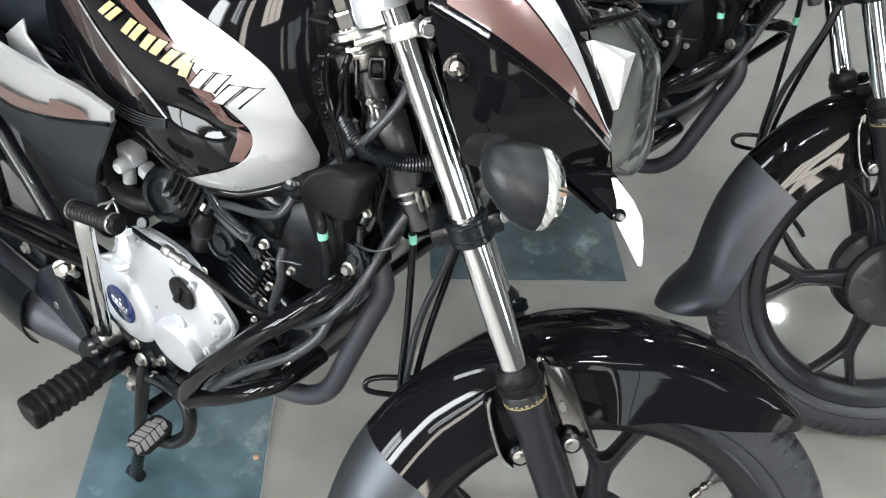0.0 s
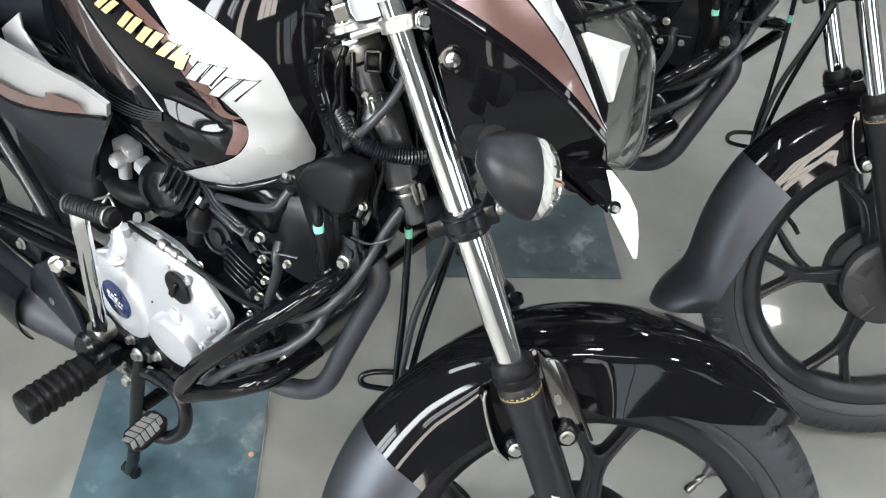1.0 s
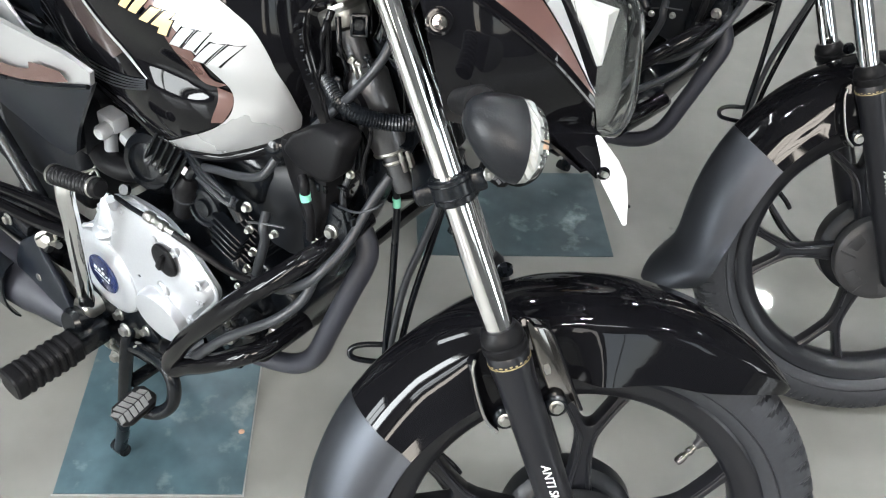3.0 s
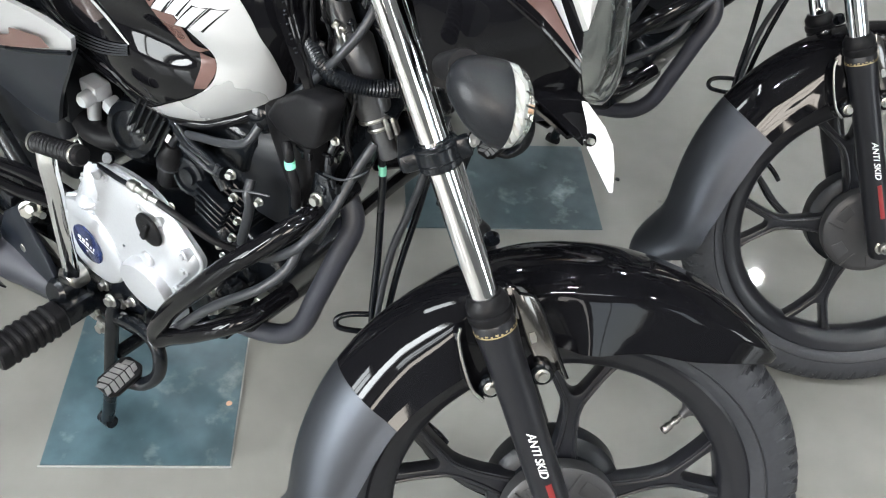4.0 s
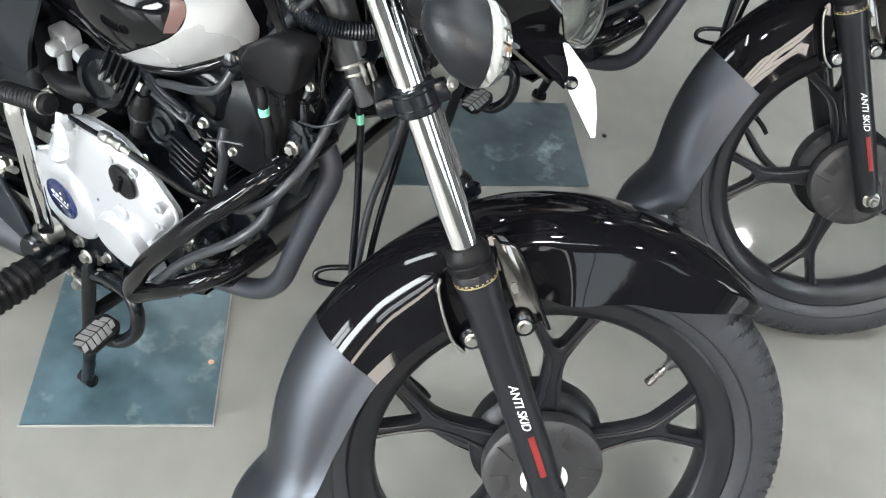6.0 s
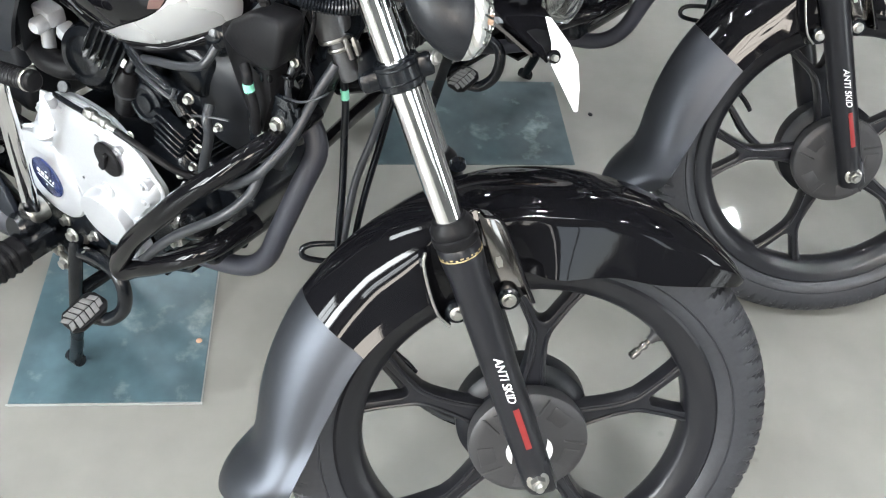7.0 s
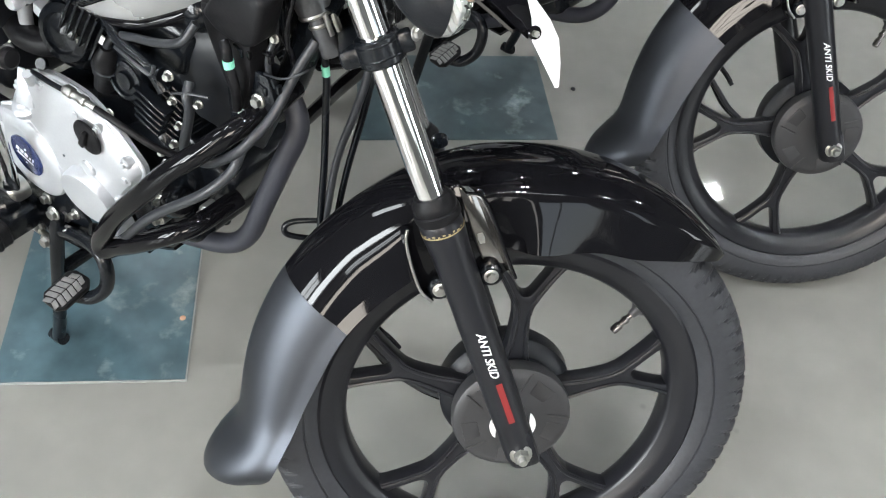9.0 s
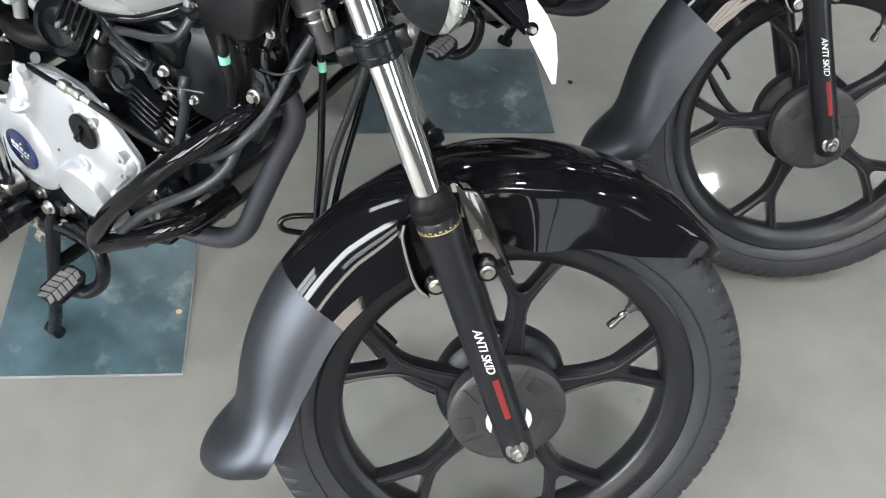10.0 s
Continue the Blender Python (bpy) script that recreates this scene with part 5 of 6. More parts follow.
def engine():
    outline = [(-0.706, 0.335), (-0.712, 0.362), (-0.698, 0.420), (-0.668, 0.472), (-0.632, 0.516), (-0.590, 0.538), (-0.540, 0.544), (-0.510, 0.540), (-0.478, 0.520), (-0.452, 0.498), (-0.438, 0.482), (-0.443, 0.462), (-0.468, 0.428), (-0.496, 0.390),
               (-0.535, 0.358), (-0.590, 0.345), (-0.645, 0.318), (-0.682, 0.316)]
    loop = [(p.x, p.y) for p in curve_points([(x, z, 0) for x, z in outline + outline[:1]], 6)][:-1]
    cx, cz = -0.570, 0.435

    def ring(scale, y):
        return [(cx + (x - cx) * scale, y, cz + (z - cz) * scale) for x, z in loop]
    g = grid([ring(1.0, -0.112), ring(1.0, -0.119), ring(0.992, -0.1205), ring(0.975, -0.121), ring(0.962, -0.126), ring(0.925, -0.131), ring(0.86, -0.134), ring(0.62, -0.137), ring(0.30, -0.138), ring(0.02, -0.138)], closed=True)
    eng = part("engine", g, M_ALU, bike, "engine with a silver clutch cover and black finned cylinder", angle=28)
    part("crankcase", block(0.25, 0.17, 0.16, 0.03, pose(-0.575, 0.0, 0.41, 0, -25, 0), 3), M_SATIN, eng, "black painted crankcase")
    part("upper_case", block(0.14, 0.17, 0.11, 0.025, pose(-0.48, -0.005, 0.45, 0, -25, 0), 3), M_SATIN, eng)
    part("oil_sump", block(0.20, 0.13, 0.06, 0.02, pose(-0.54, 0.0, 0.335, 0, -18, 0), 3), M_SATIN, eng)
    part("front_case", block(0.09, 0.13, 0.15, 0.012, pose(-0.425, 0.0, 0.425, 0, 27, 0), 3), M_SATIN, eng)
    part("lower_case", block(0.13, 0.17, 0.10, 0.016, pose(-0.475, -0.01, 0.375, 0, -25, 0), 3), M_SATIN, eng)
    rim = turned([(0.066, -0.02), (0.068, -0.004), (0.064, 0.004), (0.056, 0.008), (0.044, 0.0095), (0.0405, 0.0090), (0.038, 0.0086)], (-0.650, -0.136, 0.392), (0, -1, 0), 48)
    part("clutch_dome", rim, M_ALU, eng, "raised round silver dome", angle=28)
    part("badge", turned([(0.0295, 0.0), (0.0295, 0.0022), (0.028, 0.003), (0.002, 0.0032)], (-0.646, -0.1445, 0.394), (0, -1, 0), 40), M_BADGE, eng, "dark blue round badge with pale bars")
    face = frame_of((-0.646, -0.1475, 0.394), (0, -1, 0), (1, 0, -0.25)) @ Matrix.Scale(0.8, 4)
    for x, z, w, h in ((-0.019, 0.004, 0.007, 0.008), (-0.009, 0.004, 0.007, 0.008), (0.001, 0.004, 0.007, 0.008), (0.010, 0.003, 0.004, 0.005), (0.017, 0.004, 0.003, 0.008), (-0.002, -0.006, 0.038, 0.0022), (0.0, 0.016, 0.004, 0.004), (0.0, -0.016, 0.004, 0.003)):
        part("badge_bar", plate([(x - w / 2, z - h / 2), (x + w / 2, z - h / 2), (x + w / 2 + 0.0015, z + h / 2), (x - w / 2 + 0.0015, z + h / 2)], 0.0006, face, 0), M_WHITE, eng)
    part("inspection_plug", join(turned([(0.0215, 0), (0.0225, 0.001), (0.0215, 0.0035), (0.018, 0.005), (0.002, 0.0055)], (-0.506, -0.137, 0.502), (0, -1, 0), 40),
                                 plate([(-0.0045, -0.012), (0.0045, -0.012), (0.003, 0.017), (-0.003, 0.017)], 0.0070, frame_of((-0.506, -0.141, 0.502), (0, -1, 0), (0.9, 0, -0.45)), 0.002)), M_RUBBER, eng, "black inspection plug")
    part("filter_cover", join(turned([(0.0405, -0.03), (0.0405, 0.006), (0.0385, 0.011), (0.031, 0.0125), (0.002, 0.013)], (-0.530, -0.138, 0.396), (0.1, -1, -0.1), 44),
                              *[turned([(0.011, -0.02), (0.011, 0.006), (0.009, 0.008)], (x, -0.134, z), (0, -1, 0), 20) for x, z in ((-0.520, 0.446), (-0.578, 0.372), (-0.500, 0.356))]), M_ALU, eng, "round silver oil filter cover", angle=28)
    part("cover_rim", sweep([Vector((x, -0.1195, z)) for x, z in loop], 0.0030, 8, closed=True), M_ALU, eng)
    for x, z in ((-0.525, 0.522), (-0.458, 0.462), (-0.520, 0.446), (-0.690, 0.420), (-0.455, 0.488), (-0.578, 0.372), (-0.500, 0.356), (-0.640, 0.500), (-0.590, 0.527), (-0.482, 0.414), (-0.494, 0.516)):
        part("cover_screw", join(turned([(0.0078, -0.014), (0.0078, 0.002)], (x, -0.130, z), (0, -1, 0), 18), hex_bolt((x, -0.132, z), (0, -1, 0), 0.0046, 0.0045)), M_ALU, eng)
    part("oil_filler", turned([(0.015, -0.03), (0.015, 0.006), (0.0125, 0.008), (0.0125, 0.012), (0.0165, 0.013), (0.0165, 0.021), (0.013, 0.024), (0.003, 0.025)], (-0.638, -0.126, 0.456), (0.12, -0.42, 0.9), 28), M_ALU, eng, "silver oil filler cap")
    part("dipstick_tab", tube([(-0.652, -0.136, 0.470), (-0.668, -0.142, 0.464), (-0.676, -0.140, 0.458)], 0.003, 8), M_ALU, eng)
    part("cable_bracket", join(plate([(-0.012, -0.022), (0.012, -0.022), (0.011, 0.024), (-0.011, 0.024)], 0.004, frame_of((-0.622, -0.132, 0.506), (0.25, -0.9, 0.35), (0.94, 0.2, 0)), 0.001),
                               turned([(0.006, 0), (0.006, 0.018)], (-0.600, -0.135, 0.528), (0.2, -0.3, 1), 12)), M_ALU, eng, "pale plated cable bracket")
    part("clutch_arm", join(tube([(-0.612, -0.130, 0.536), (-0.590, -0.134, 0.546), (-0.560, -0.136, 0.550), (-0.53, -0.135, 0.552)], 0.0032, 10), turned([(0.007, 0), (0.007, 0.006)], (-0.594, -0.118, 0.548), (0.2, -0.8, 0.5), 20)), M_SATIN, eng)
    part("cable_adjuster", turned([(0.005, 0), (0.0068, 0.003), (0.0068, 0.012), (0.005, 0.014), (0.005, 0.022), (0.0062, 0.024), (0.0062, 0.031), (0.004, 0.033), (0.004, 0.05)], (-0.534, -0.135, 0.555), (0.90, 0.12, -0.15), 14), M_ZINC, eng, "zinc clutch cable adjuster")
    # cylinder, fins and head
    up = Vector((0.30, 0, 0.954)).normalized()
    fwd = Vector((0.954, 0, -0.30))
    base = Vector((-0.485, 0.0, 0.500))
    part("cylinder", block(0.105, 0.150, 0.17, 0.012, frame_of(base + up * 0.06, up, fwd), 3), M_SATIN, eng, "black finned cylinder barrel")
    for k in range(8):
        part("fin", block(0.124 - 0.003 * (k % 2), 0.168, 0.0032, 0.0012, frame_of(base + up * (0.028 + 0.0118 * k), up, fwd), 1), M_SATIN, eng)
    part("cylinder_head", join(block(0.110, 0.165, 0.070, 0.016, frame_of(base + up * 0.160, up, fwd), 3), turned([(0.040, -0.02), (0.042, 0.0), (0.040, 0.008), (0.030, 0.010), (0.028, 0.006), (0.018, 0.006), (0.016, 0.010), (0.002, 0.011)], base + up * 0.105 + Vector((-0.03, -0.088, 0)), (0, -1, 0), 32)), M_SATIN, eng, "black cylinder head with a round cap")
    part("rocker_cover", join(block(0.125, 0.150, 0.045, 0.018, frame_of(base + up * 0.212, up, fwd), 3), block(0.07, 0.10, 0.02, 0.008, frame_of(base + up * 0.238, up, fwd), 2)), M_SATIN, eng)
    part("shroud", shell([[(-0.480, -0.050, 0.682), (-0.43, -0.052, 0.686), (-0.385, -0.050, 0.688), (-0.345, -0.044, 0.684)], [(-0.478, -0.068, 0.668), (-0.43, -0.072, 0.670), (-0.385, -0.070, 0.670), (-0.340, -0.056, 0.666)],
                          [(-0.465, -0.072, 0.640), (-0.42, -0.076, 0.640), (-0.380, -0.073, 0.636), (-0.342, -0.058, 0.632)], [(-0.440, -0.071, 0.600), (-0.40, -0.074, 0.598), (-0.370, -0.070, 0.594), (-0.345, -0.054, 0.590)],
                          [(-0.415, -0.066, 0.560), (-0.39, -0.068, 0.556), (-0.368, -0.064, 0.552), (-0.350, -0.050, 0.548)]], 0.004), M_MATTE, eng, "smooth black rocker casting", angle=80)
    part("shroud_rib", tube([(-0.480, -0.100, 0.655), (-0.445, -0.106, 0.640), (-0.410, -0.106, 0.632), (-0.392, -0.106, 0.612)], 0.008, 12), M_SATIN, eng)
    part("shroud_edge", join(tube([(-0.384, -0.105, 0.613), (-0.362, -0.101, 0.621), (-0.338, -0.095, 0.626)], 0.0014, 8)), M_HOSE, eng)
    for p, r in (((-0.376, -0.110, 0.642), 0.0044), ((-0.381, -0.106, 0.606), 0.0036), ((-0.350, -0.098, 0.613), 0.0036), ((-0.415, -0.088, 0.515), 0.004), ((-0.405, -0.085, 0.545), 0.004)):
        part("bolt", hex_bolt(p, (0.2, -1, 0.15), r, 0.007), M_ZINC, eng)
    part("spark_plug_boot", turned([(0.010, 0), (0.0125, 0.004), (0.0125, 0.028), (0.0150, 0.032), (0.0150, 0.062), (0.013, 0.068), (0.008, 0.076)], (-0.512, -0.098, 0.548), (0.36, -0.05, 0.93), 20), M_RUBBER, eng, "black rubber spark plug boot")
    part("wrist_ring", turned([(0.0156, 0.040), (0.0162, 0.042), (0.0156, 0.044)], (-0.512, -0.098, 0.548), (0.36, -0.05, 0.93), 20, caps=False), M_HOSE, eng)
    hoses = ((("plug_lead", [(-0.489, -0.101, 0.608), (-0.480, -0.103, 0.628), (-0.462, -0.103, 0.644), (-0.435, -0.103, 0.655), (-0.395, -0.103, 0.668), (-0.362, -0.100, 0.684), (-0.352, -0.088, 0.704)], 0.0046, M_HOSE)),
             ("breather_hose", [(-0.371, -0.09, 0.625), (-0.366, -0.1, 0.615), (-0.366, -0.1, 0.594), (-0.389, -0.095, 0.536), (-0.405, -0.085, 0.51)], 0.0056, M_HOSE),
             ("clutch_cable", [(-0.490, -0.130, 0.548), (-0.462, -0.126, 0.542), (-0.441, -0.120, 0.533), (-0.415, -0.108, 0.518), (-0.385, -0.085, 0.505)], 0.0042, M_RUBBER),
             ("drain_hose", [(-0.26, -0.02, 0.695), (-0.267, -0.04, 0.667), (-0.271, -0.07, 0.63), (-0.275, -0.097, 0.612), (-0.29, -0.11, 0.59), (-0.335, -0.11, 0.549), (-0.41, -0.09, 0.505)], 0.0052, M_HOSE),
             ("vent_hose", [(-0.29, -0.1, 0.589), (-0.294, -0.115, 0.565), (-0.313, -0.138, 0.539), (-0.366, -0.156, 0.49), (-0.4, -0.166, 0.452), (-0.47, -0.155, 0.36)], 0.0056, M_HOSE))
    for name, pts, r, mat in hoses:
        part(name, tube(pts, r, 12), mat, eng, "grey rubber hose" if mat is M_HOSE else "")
    part("marked_hose", tube([(-0.326, -0.078, 0.691), (-0.319, -0.082, 0.686), (-0.317, -0.083, 0.672), (-0.311, -0.083, 0.648), (-0.32, -0.075, 0.611)], 0.0052, 12), M_RUBBER, eng, "black hose with a green band")
    part("band", tube([(-0.317, -0.083, 0.677), (-0.317, -0.083, 0.672), (-0.316, -0.083, 0.668)], 0.0056, 12, 4), M_GREEN, eng, "green marker band")
    part("engine_mount", join(plate([(-0.345, 0.66), (-0.285, 0.66), (-0.272, 0.62), (-0.300, 0.56), (-0.345, 0.55)], 0.006, frame_of((0, -0.058, 0), (0, -1, 0), (1, 0, 0)), 0.001)), M_SATIN, eng)
    part("mount_bolt", join(turned([(0.0080, 0), (0.0080, 0.002)], (-0.298, -0.064, 0.627), (0.1, -1, 0.1), 20), hex_bolt((-0.298, -0.066, 0.627), (0.1, -1, 0.1), 0.0060, 0.007)), M_ZINC, eng, "bright zinc mounting bolt")
    for p in ((-0.322, -0.066, 0.600), (-0.285, -0.05, 0.70)):
        part("bolt", hex_bolt(p, (0.1, -1, 0.2), 0.0036, 0.005), M_ZINC, eng)
    part("clip_wire", tube([(-0.293, -0.06, 0.66), (-0.263, -0.066, 0.673), (-0.244, -0.06, 0.685), (-0.242, -0.05, 0.686)], 0.0013, 8), M_HOSE, eng)
    part("head_arm", tube([(-0.480, -0.092, 0.618), (-0.455, -0.100, 0.626), (-0.428, -0.106, 0.630), (-0.392, -0.106, 0.632)], 0.0085, 12), M_SATIN, eng)
    part("plug_wire", tube([(-0.455, -0.112, 0.638), (-0.425, -0.116, 0.638), (-0.402, -0.114, 0.632), (-0.398, -0.110, 0.642)], 0.0022, 8), M_HOSE, eng)
    part("round_cap", join(turned([(0.024, -0.02), (0.025, 0.0), (0.023, 0.005), (0.018, 0.006), (0.017, 0.003), (0.011, 0.003), (0.010, 0.007), (0.001, 0.008)], (-0.466, -0.098, 0.583), (0.1, -1, 0.15), 28)), M_SATIN, eng, "ribbed round black cap")
    for k in range(5):
        part("barrel_fin", block(0.050 - 0.003 * k, 0.014, 0.0030, 0.001, frame_of((-0.424 - 0.003 * k, -0.100, 0.580 - 0.0100 * k), up, fwd), 1), M_SATIN, eng)
    for k, (x, y, z, r) in enumerate(((-0.492, -0.112, 0.530, 0.004), (-0.430, -0.098, 0.498, 0.0035), (-0.422, -0.100, 0.490, 0.003), (-0.335, -0.080, 0.575, 0.0035), (-0.520, -0.110, 0.612, 0.0035), (-0.545, -0.105, 0.628, 0.004), (-0.56, -0.10, 0.660, 0.004))):
        part("small_screw", hex_bolt((x, y, z), (0.15, -1, 0.2), r, 0.004), M_ZINC, eng)
    for k in range(4):
        part("cable_tie", turned([(0.0066, -0.0012), (0.0072, 0), (0.0066, 0.0012)], Vector((-0.352, -0.096, 0.536)).lerp(Vector((-0.300, -0.058, 0.605)), k / 3), (0.55, 0.3, 0.75), 12, caps=False), M_RUBBER, eng)
    # electrical block, inlet and air box
    coil = part("regulator", block(0.055, 0.030, 0.070, 0.004, pose(-0.508, -0.092, 0.640, 0, 30, 10)), M_SATIN, eng, "finned black regulator block")
    for k in range(6):
        part("fin", block(0.003, 0.012, 0.060, 0.0008, pose(-0.528 + 0.0085 * k, -0.110, 0.648 - 0.004 * k, 0, 30, 10), 1), M_SATIN, coil)
    part("sticker", block(0.007, 0.002, 0.012, 0, pose(-0.478, -0.112, 0.636, 0, 30, 10)), M_WHITE, coil, "small white sticker")
    part("starter_cover", turned([(0.036, -0.05), (0.038, 0.0), (0.034, 0.010), (0.024, 0.014), (0.022, 0.010), (0.010, 0.012), (0.002, 0.014)], (-0.572, -0.090, 0.590), (0.2, -1, 0.3), 28), M_SATIN, eng)
    part("inlet_hose", tube([(-0.700, -0.085, 0.545), (-0.665, -0.092, 0.538), (-0.62, -0.080, 0.545), (-0.57, -0.05, 0.585), (-0.53, -0.02, 0.63)], 0.0165, 18), M_RUBBER, eng, "black rubber inlet hose")
    part("hose_clip", join(tube([(-0.680, -0.104, 0.532), (-0.690, -0.115, 0.512), (-0.702, -0.118, 0.503), (-0.706, -0.114, 0.510), (-0.694, -0.110, 0.518), (-0.676, -0.108, 0.528), (-0.662, -0.112, 0.512)], 0.0018, 8)), M_ZINC, eng, "bent wire hose clip")
    part("carburettor", join(block(0.07, 0.06, 0.075, 0.012, pose(-0.60, -0.035, 0.60, 0, 15, 0)), turned([(0.025, 0), (0.025, 0.04), (0.02, 0.045)], (-0.60, -0.05, 0.56), (0, -0.6, -1), 24)), M_SATIN, eng)
    part("air_box", join(block(0.17, 0.16, 0.17, 0.02, pose(-0.765, -0.01, 0.60), 3), block(0.05, 0.03, 0.08, 0.008, pose(-0.705, -0.095, 0.585, 0, 10, 0)), block(0.012, 0.02, 0.05, 0.003, pose(-0.695, -0.112, 0.58))), M_MATTE, bike, "black moulded air box")
    part("battery_box", join(block(0.20, 0.17, 0.14, 0.015, pose(-0.86, 0.0, 0.46), 3)), M_MATTE, bike, "black battery box")
    # underside and brackets
    part("sump_guard", shell([[(-0.46, y, 0.305), (-0.475, y, 0.295), (-0.50, y, 0.280), (-0.52, y, 0.255), (-0.62, y, 0.250)] for y in (-0.085, -0.07, 0.0, 0.07, 0.085)], 0.004), M_GLOSS, bike, "black sheet metal guard under the engine")
    for k, p in enumerate(((-0.430, -0.105, 0.432), (-0.405, -0.105, 0.452), (-0.440, -0.105, 0.392), (-0.385, -0.100, 0.412), (-0.365, -0.095, 0.450), (-0.470, -0.110, 0.340))):
        part("stud", join(turned([(0.0075, -0.01), (0.0075, 0.006), (0.006, 0.007)], p, (0.1, -1, 0.1), 18), hex_bolt((p[0], p[1] - 0.006, p[2]), (0.1, -1, 0.1), 0.0045, 0.009)), M_ZINC if k % 2 == 0 else M_SATIN, eng)
    part("solenoid", turned([(0.017, 0), (0.019, 0.004), (0.019, 0.05), (0.016, 0.056)], (-0.445, -0.095, 0.405), (0.7, -0.1, 0.6), 24), M_GLOSS, eng)
    low = part("lower_bracket", join(plate([(-0.73, 0.34), (-0.60, 0.36), (-0.56, 0.32), (-0.58, 0.262), (-0.70, 0.248), (-0.75, 0.28)], 0.006, frame_of((0, -0.130, 0), (0, -1, 0), (1, 0, 0)), 0.0015), tube([(-0.74, -0.138, 0.275), (-0.66, -0.142, 0.262), (-0.58, -0.14, 0.275)], 0.010, 12)), M_SATIN, bike, "black foot peg mounting plate")
    for p, r in (((-0.645, -0.137, 0.312), 0.0065), ((-0.610, -0.137, 0.300), 0.006), ((-0.655, -0.146, 0.262), 0.0055), ((-0.700, -0.137, 0.300), 0.006), ((-0.600, -0.140, 0.268), 0.005), ((-0.585, -0.136, 0.322), 0.0058), ((-0.72, -0.138, 0.268), 0.005)):
        part("bolt", hex_bolt(p, (0, -1, 0.15), r, 0.009), M_ZINC, low)
    part("adjuster_rod", join(tube([(-0.715, -0.150, 0.255), (-0.67, -0.152, 0.248), (-0.63, -0.152, 0.250)], 0.0045, 10), turned([(0.007, 0), (0.007, 0.02)], (-0.68, -0.152, 0.250), (1, 0, 0), 6)), M_ZINC, low)
    part("hanger_plate", plate([(-0.836, 0.344), (-0.798, 0.375), (-0.777, 0.341), (-0.749, 0.309), (-0.725, 0.266), (-0.765, 0.22), (-0.826, 0.206), (-0.853, 0.242), (-0.856, 0.3)], 0.010, frame_of((0, -0.146, 0), (0.05, -1, 0.1), (1, 0, 0)), 0.004), M_PANEL, bike, "black alloy passenger peg hanger")
    for p in ((-0.775, -0.163, 0.245), (-0.855, -0.160, 0.375), (-0.80, -0.160, 0.30)):
        part("bolt", hex_bolt(p, (0, -1, 0.1), 0.007, 0.007), M_ZINC, low)
    part("brake_switch", join(block(0.035, 0.02, 0.025, 0.004, pose(-0.835, -0.146, 0.372, 0, 20, 0)), turned([(0.008, 0), (0.008, 0.03), (0.006, 0.034)], (-0.81, -0.148, 0.362), (0.8, 0, -0.1), 14)), M_MATTE, bike)
    part("switch_nut", join(hex_bolt((-0.785, -0.148, 0.372), (0.6, -0.7, 0.2), 0.010, 0.012), hex_bolt((-0.770, -0.146, 0.385), (0.4, -0.8, 0.3), 0.008, 0.012), turned([(0.005, 0), (0.005, 0.05)], (-0.80, -0.146, 0.368), (0.9, 0, 0.2), 10)), M_ZINC, low)
    part("rear_tube", tube([(-1.02, -0.150, 0.335), (-0.90, -0.150, 0.372), (-0.79, -0.148, 0.400), (-0.72, -0.142, 0.418), (-0.66, -0.130, 0.420)], 0.009, 14), M_GLOSS, bike, "glossy black tube")
    # kick lever
    kick = part("kick_lever", sweep(curve_points([(-0.583, -0.197, 0.612), (-0.586, -0.198, 0.585), (-0.600, -0.192, 0.535), (-0.618, -0.186, 0.479), (-0.640, -0.178, 0.410), (-0.663, -0.170, 0.344)], 8), 0.0108, 14, flat=0.62), M_CHROME, bike, "bright plated kick-start lever")
    part("lever_boss", join(turned([(0.017, 0), (0.018, 0.004), (0.018, 0.024), (0.014, 0.028)], (-0.672, -0.150, 0.330), (0, -1, 0), 22)), M_ZINC, kick)
    pts = [Vector((-0.592, -0.200, 0.617)).lerp(Vector((-0.505, -0.190, 0.636)), 0.80 * i / 24) for i in range(25)]
    part("lever_rubber", sweep(pts, [0.0105 + (0.0011 if i % 2 else 0) for i in range(25)], 18), M_RUBBER, kick, "ribbed black rubber sleeve")
    d = (pts[-1] - pts[0]).normalized()
    part("lever_cap", join(turned([(0.009, -0.006), (0.0122, -0.003), (0.0122, 0.001)], pts[0], d, 20)), M_ZINC, kick)
    part("lever_ring", turned([(0.0112, -0.006), (0.0121, -0.005), (0.0121, -0.003), (0.0112, -0.002)], pts[-1], d, 20, caps=False), M_ZINC, kick)
    part("lever_end", turned([(0.0110, -0.003), (0.0118, -0.001), (0.0118, 0.003), (0.009, 0.006), (0.002, 0.0065)], pts[-1], d, 20), M_RUBBER, kick)


engine()

# rear wheel, out of the picture behind the silencer
rear = part("rear_wheel", join(turned([(0.226, -0.03), (0.26, -0.044), (0.285, -0.032), (0.295, 0.0), (0.285, 0.032), (0.26, 0.044), (0.226, 0.03), (0.20, 0.02), (0.20, -0.02), (0.226, -0.03)], (-1.30, 0.0, 0.30), (0, 1, 0), 64, caps=False), turned([(0.02, -0.07), (0.075, -0.06), (0.075, 0.06), (0.02, 0.07)], (-1.30, 0, 0.30), (0, 1, 0), 40)), M_TYRE, bike, "black rear wheel and tyre")
for k in range(5):
    part("spoke", moved(block(0.15, 0.022, 0.03, 0.006, pose(0.14, 0, 0)), Matrix.Translation((-1.30, 0, 0.30)) @ Matrix.Rotation(radians(20 + 72 * k), 4, "Y")), M_SATIN, rear)

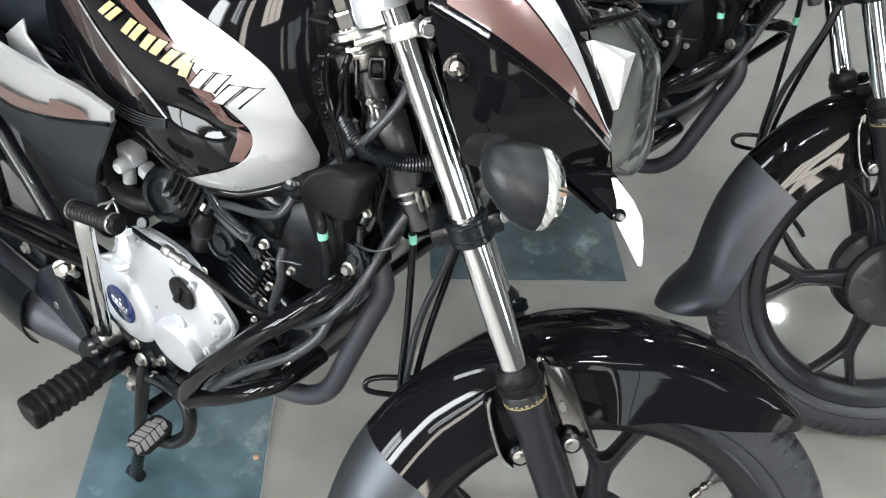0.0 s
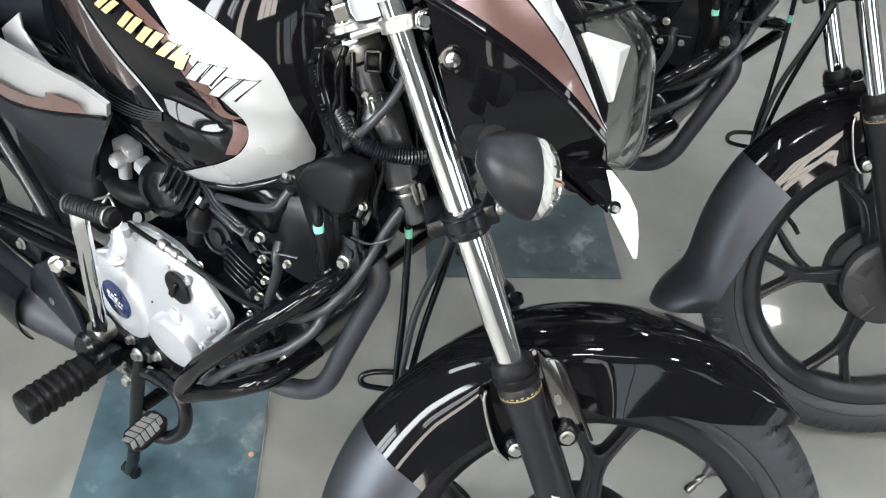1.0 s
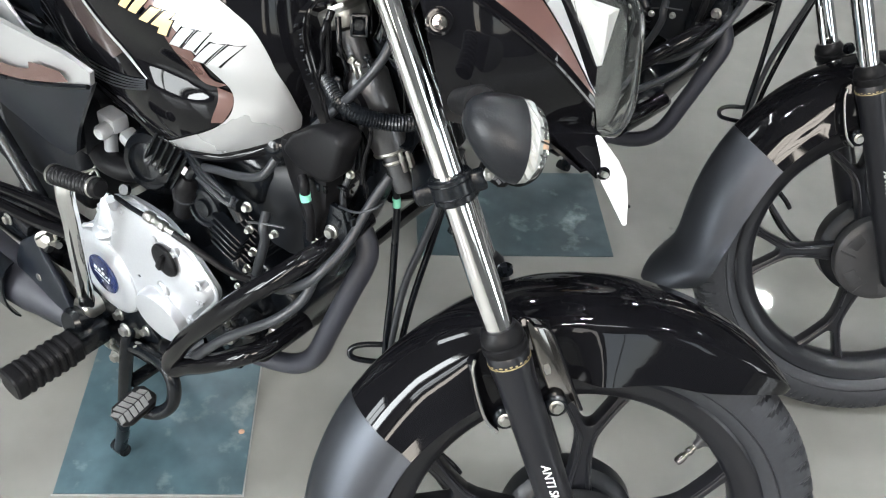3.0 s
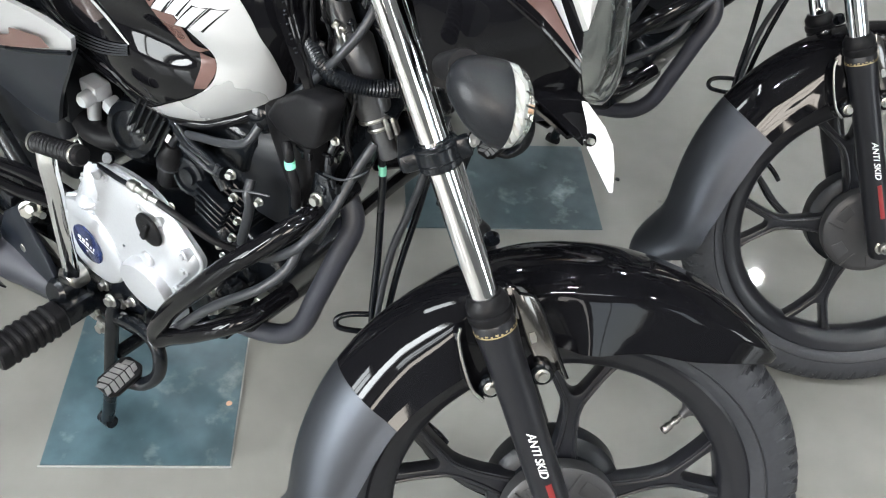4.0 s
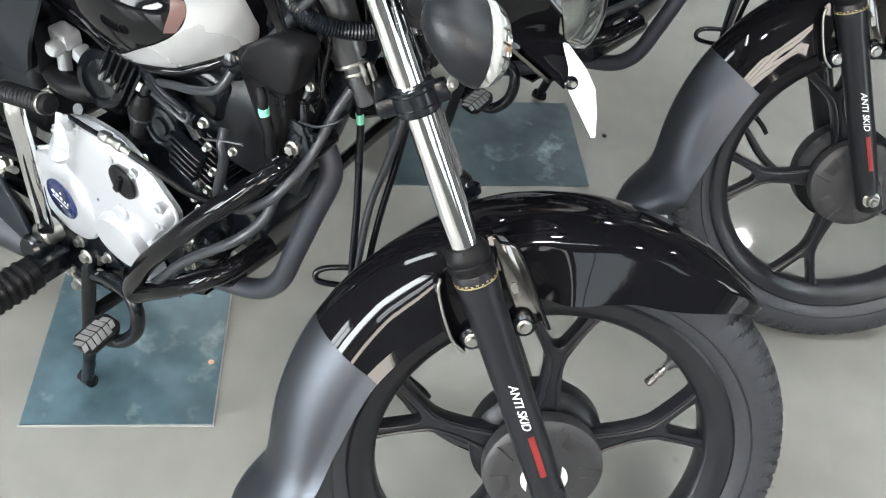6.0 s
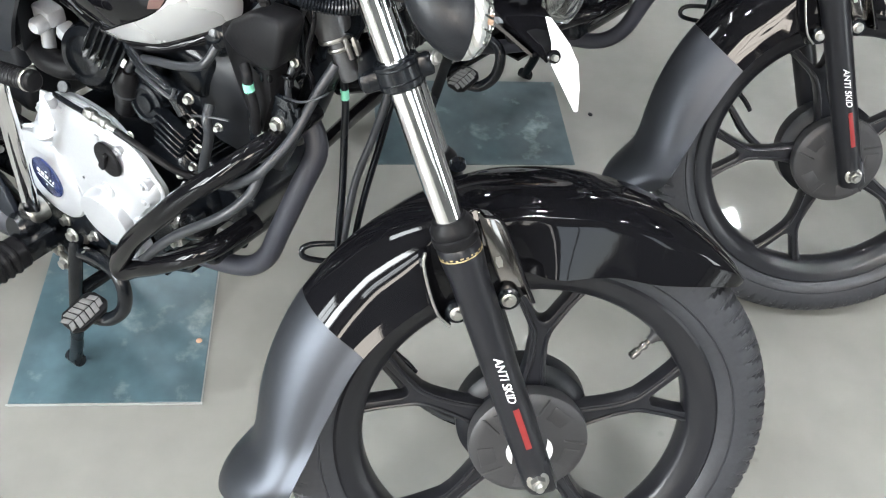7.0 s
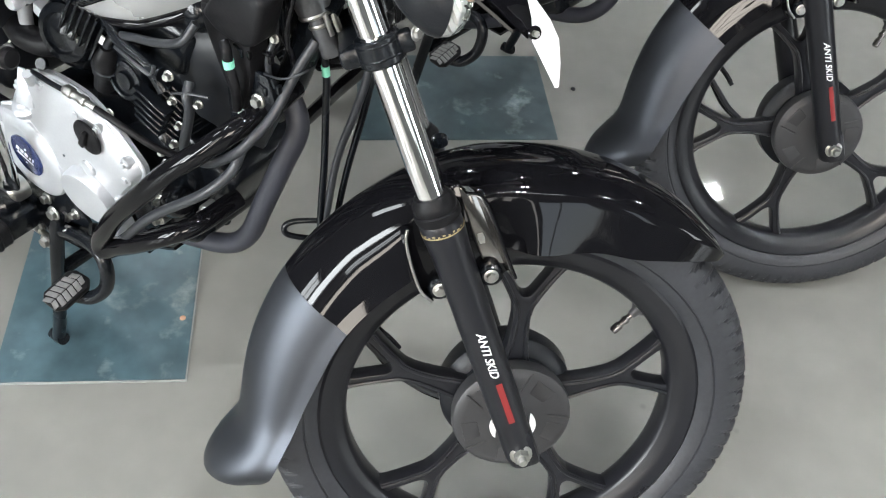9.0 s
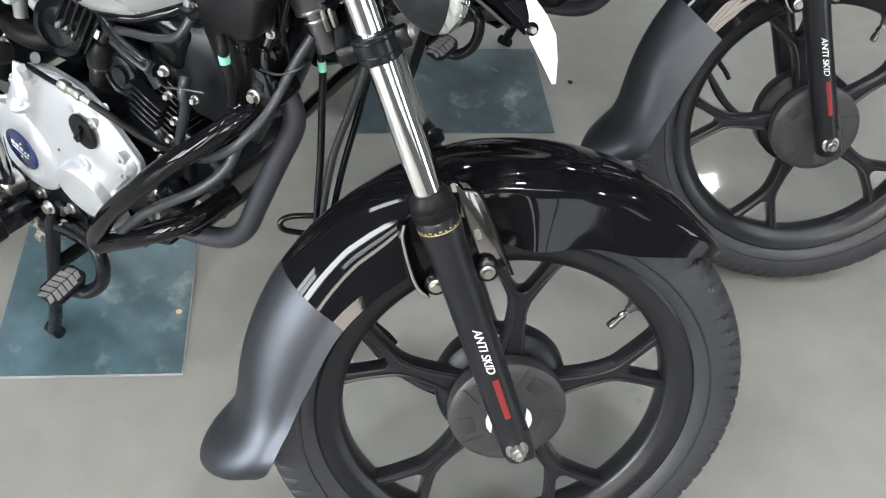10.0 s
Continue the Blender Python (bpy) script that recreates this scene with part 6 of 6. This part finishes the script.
BODY_2 = Matrix.Translation((-0.048, -0.033, 0)) @ BIKE_2
second = copy_thing(bike, BODY_2)
for o in second.children:
    if o.data in front_end:
        o.matrix_basis = BODY_2.inverted() @ BIKE_2 @ o.matrix_basis
tagged(second, "black and silver commuter motorcycle parked beside its twin")
# its front wheel has rolled on a little, and carries no stickers
ROLL = S2B @ Matrix.Rotation(radians(-25), 4, "Y") @ S2B.inverted()
for o in second.children_recursive:
    kind = o.name.split(".")[0]
    if kind in ("spoke", "valve", "valve_cap", "pad", "rib", "tyre") and o.parent.name.startswith("front_wheel"):
        o.matrix_basis = ROLL @ o.matrix_basis
    elif kind == "sticker" and o.parent.name.startswith("front_wheel"):
        bpy.data.objects.remove(o)
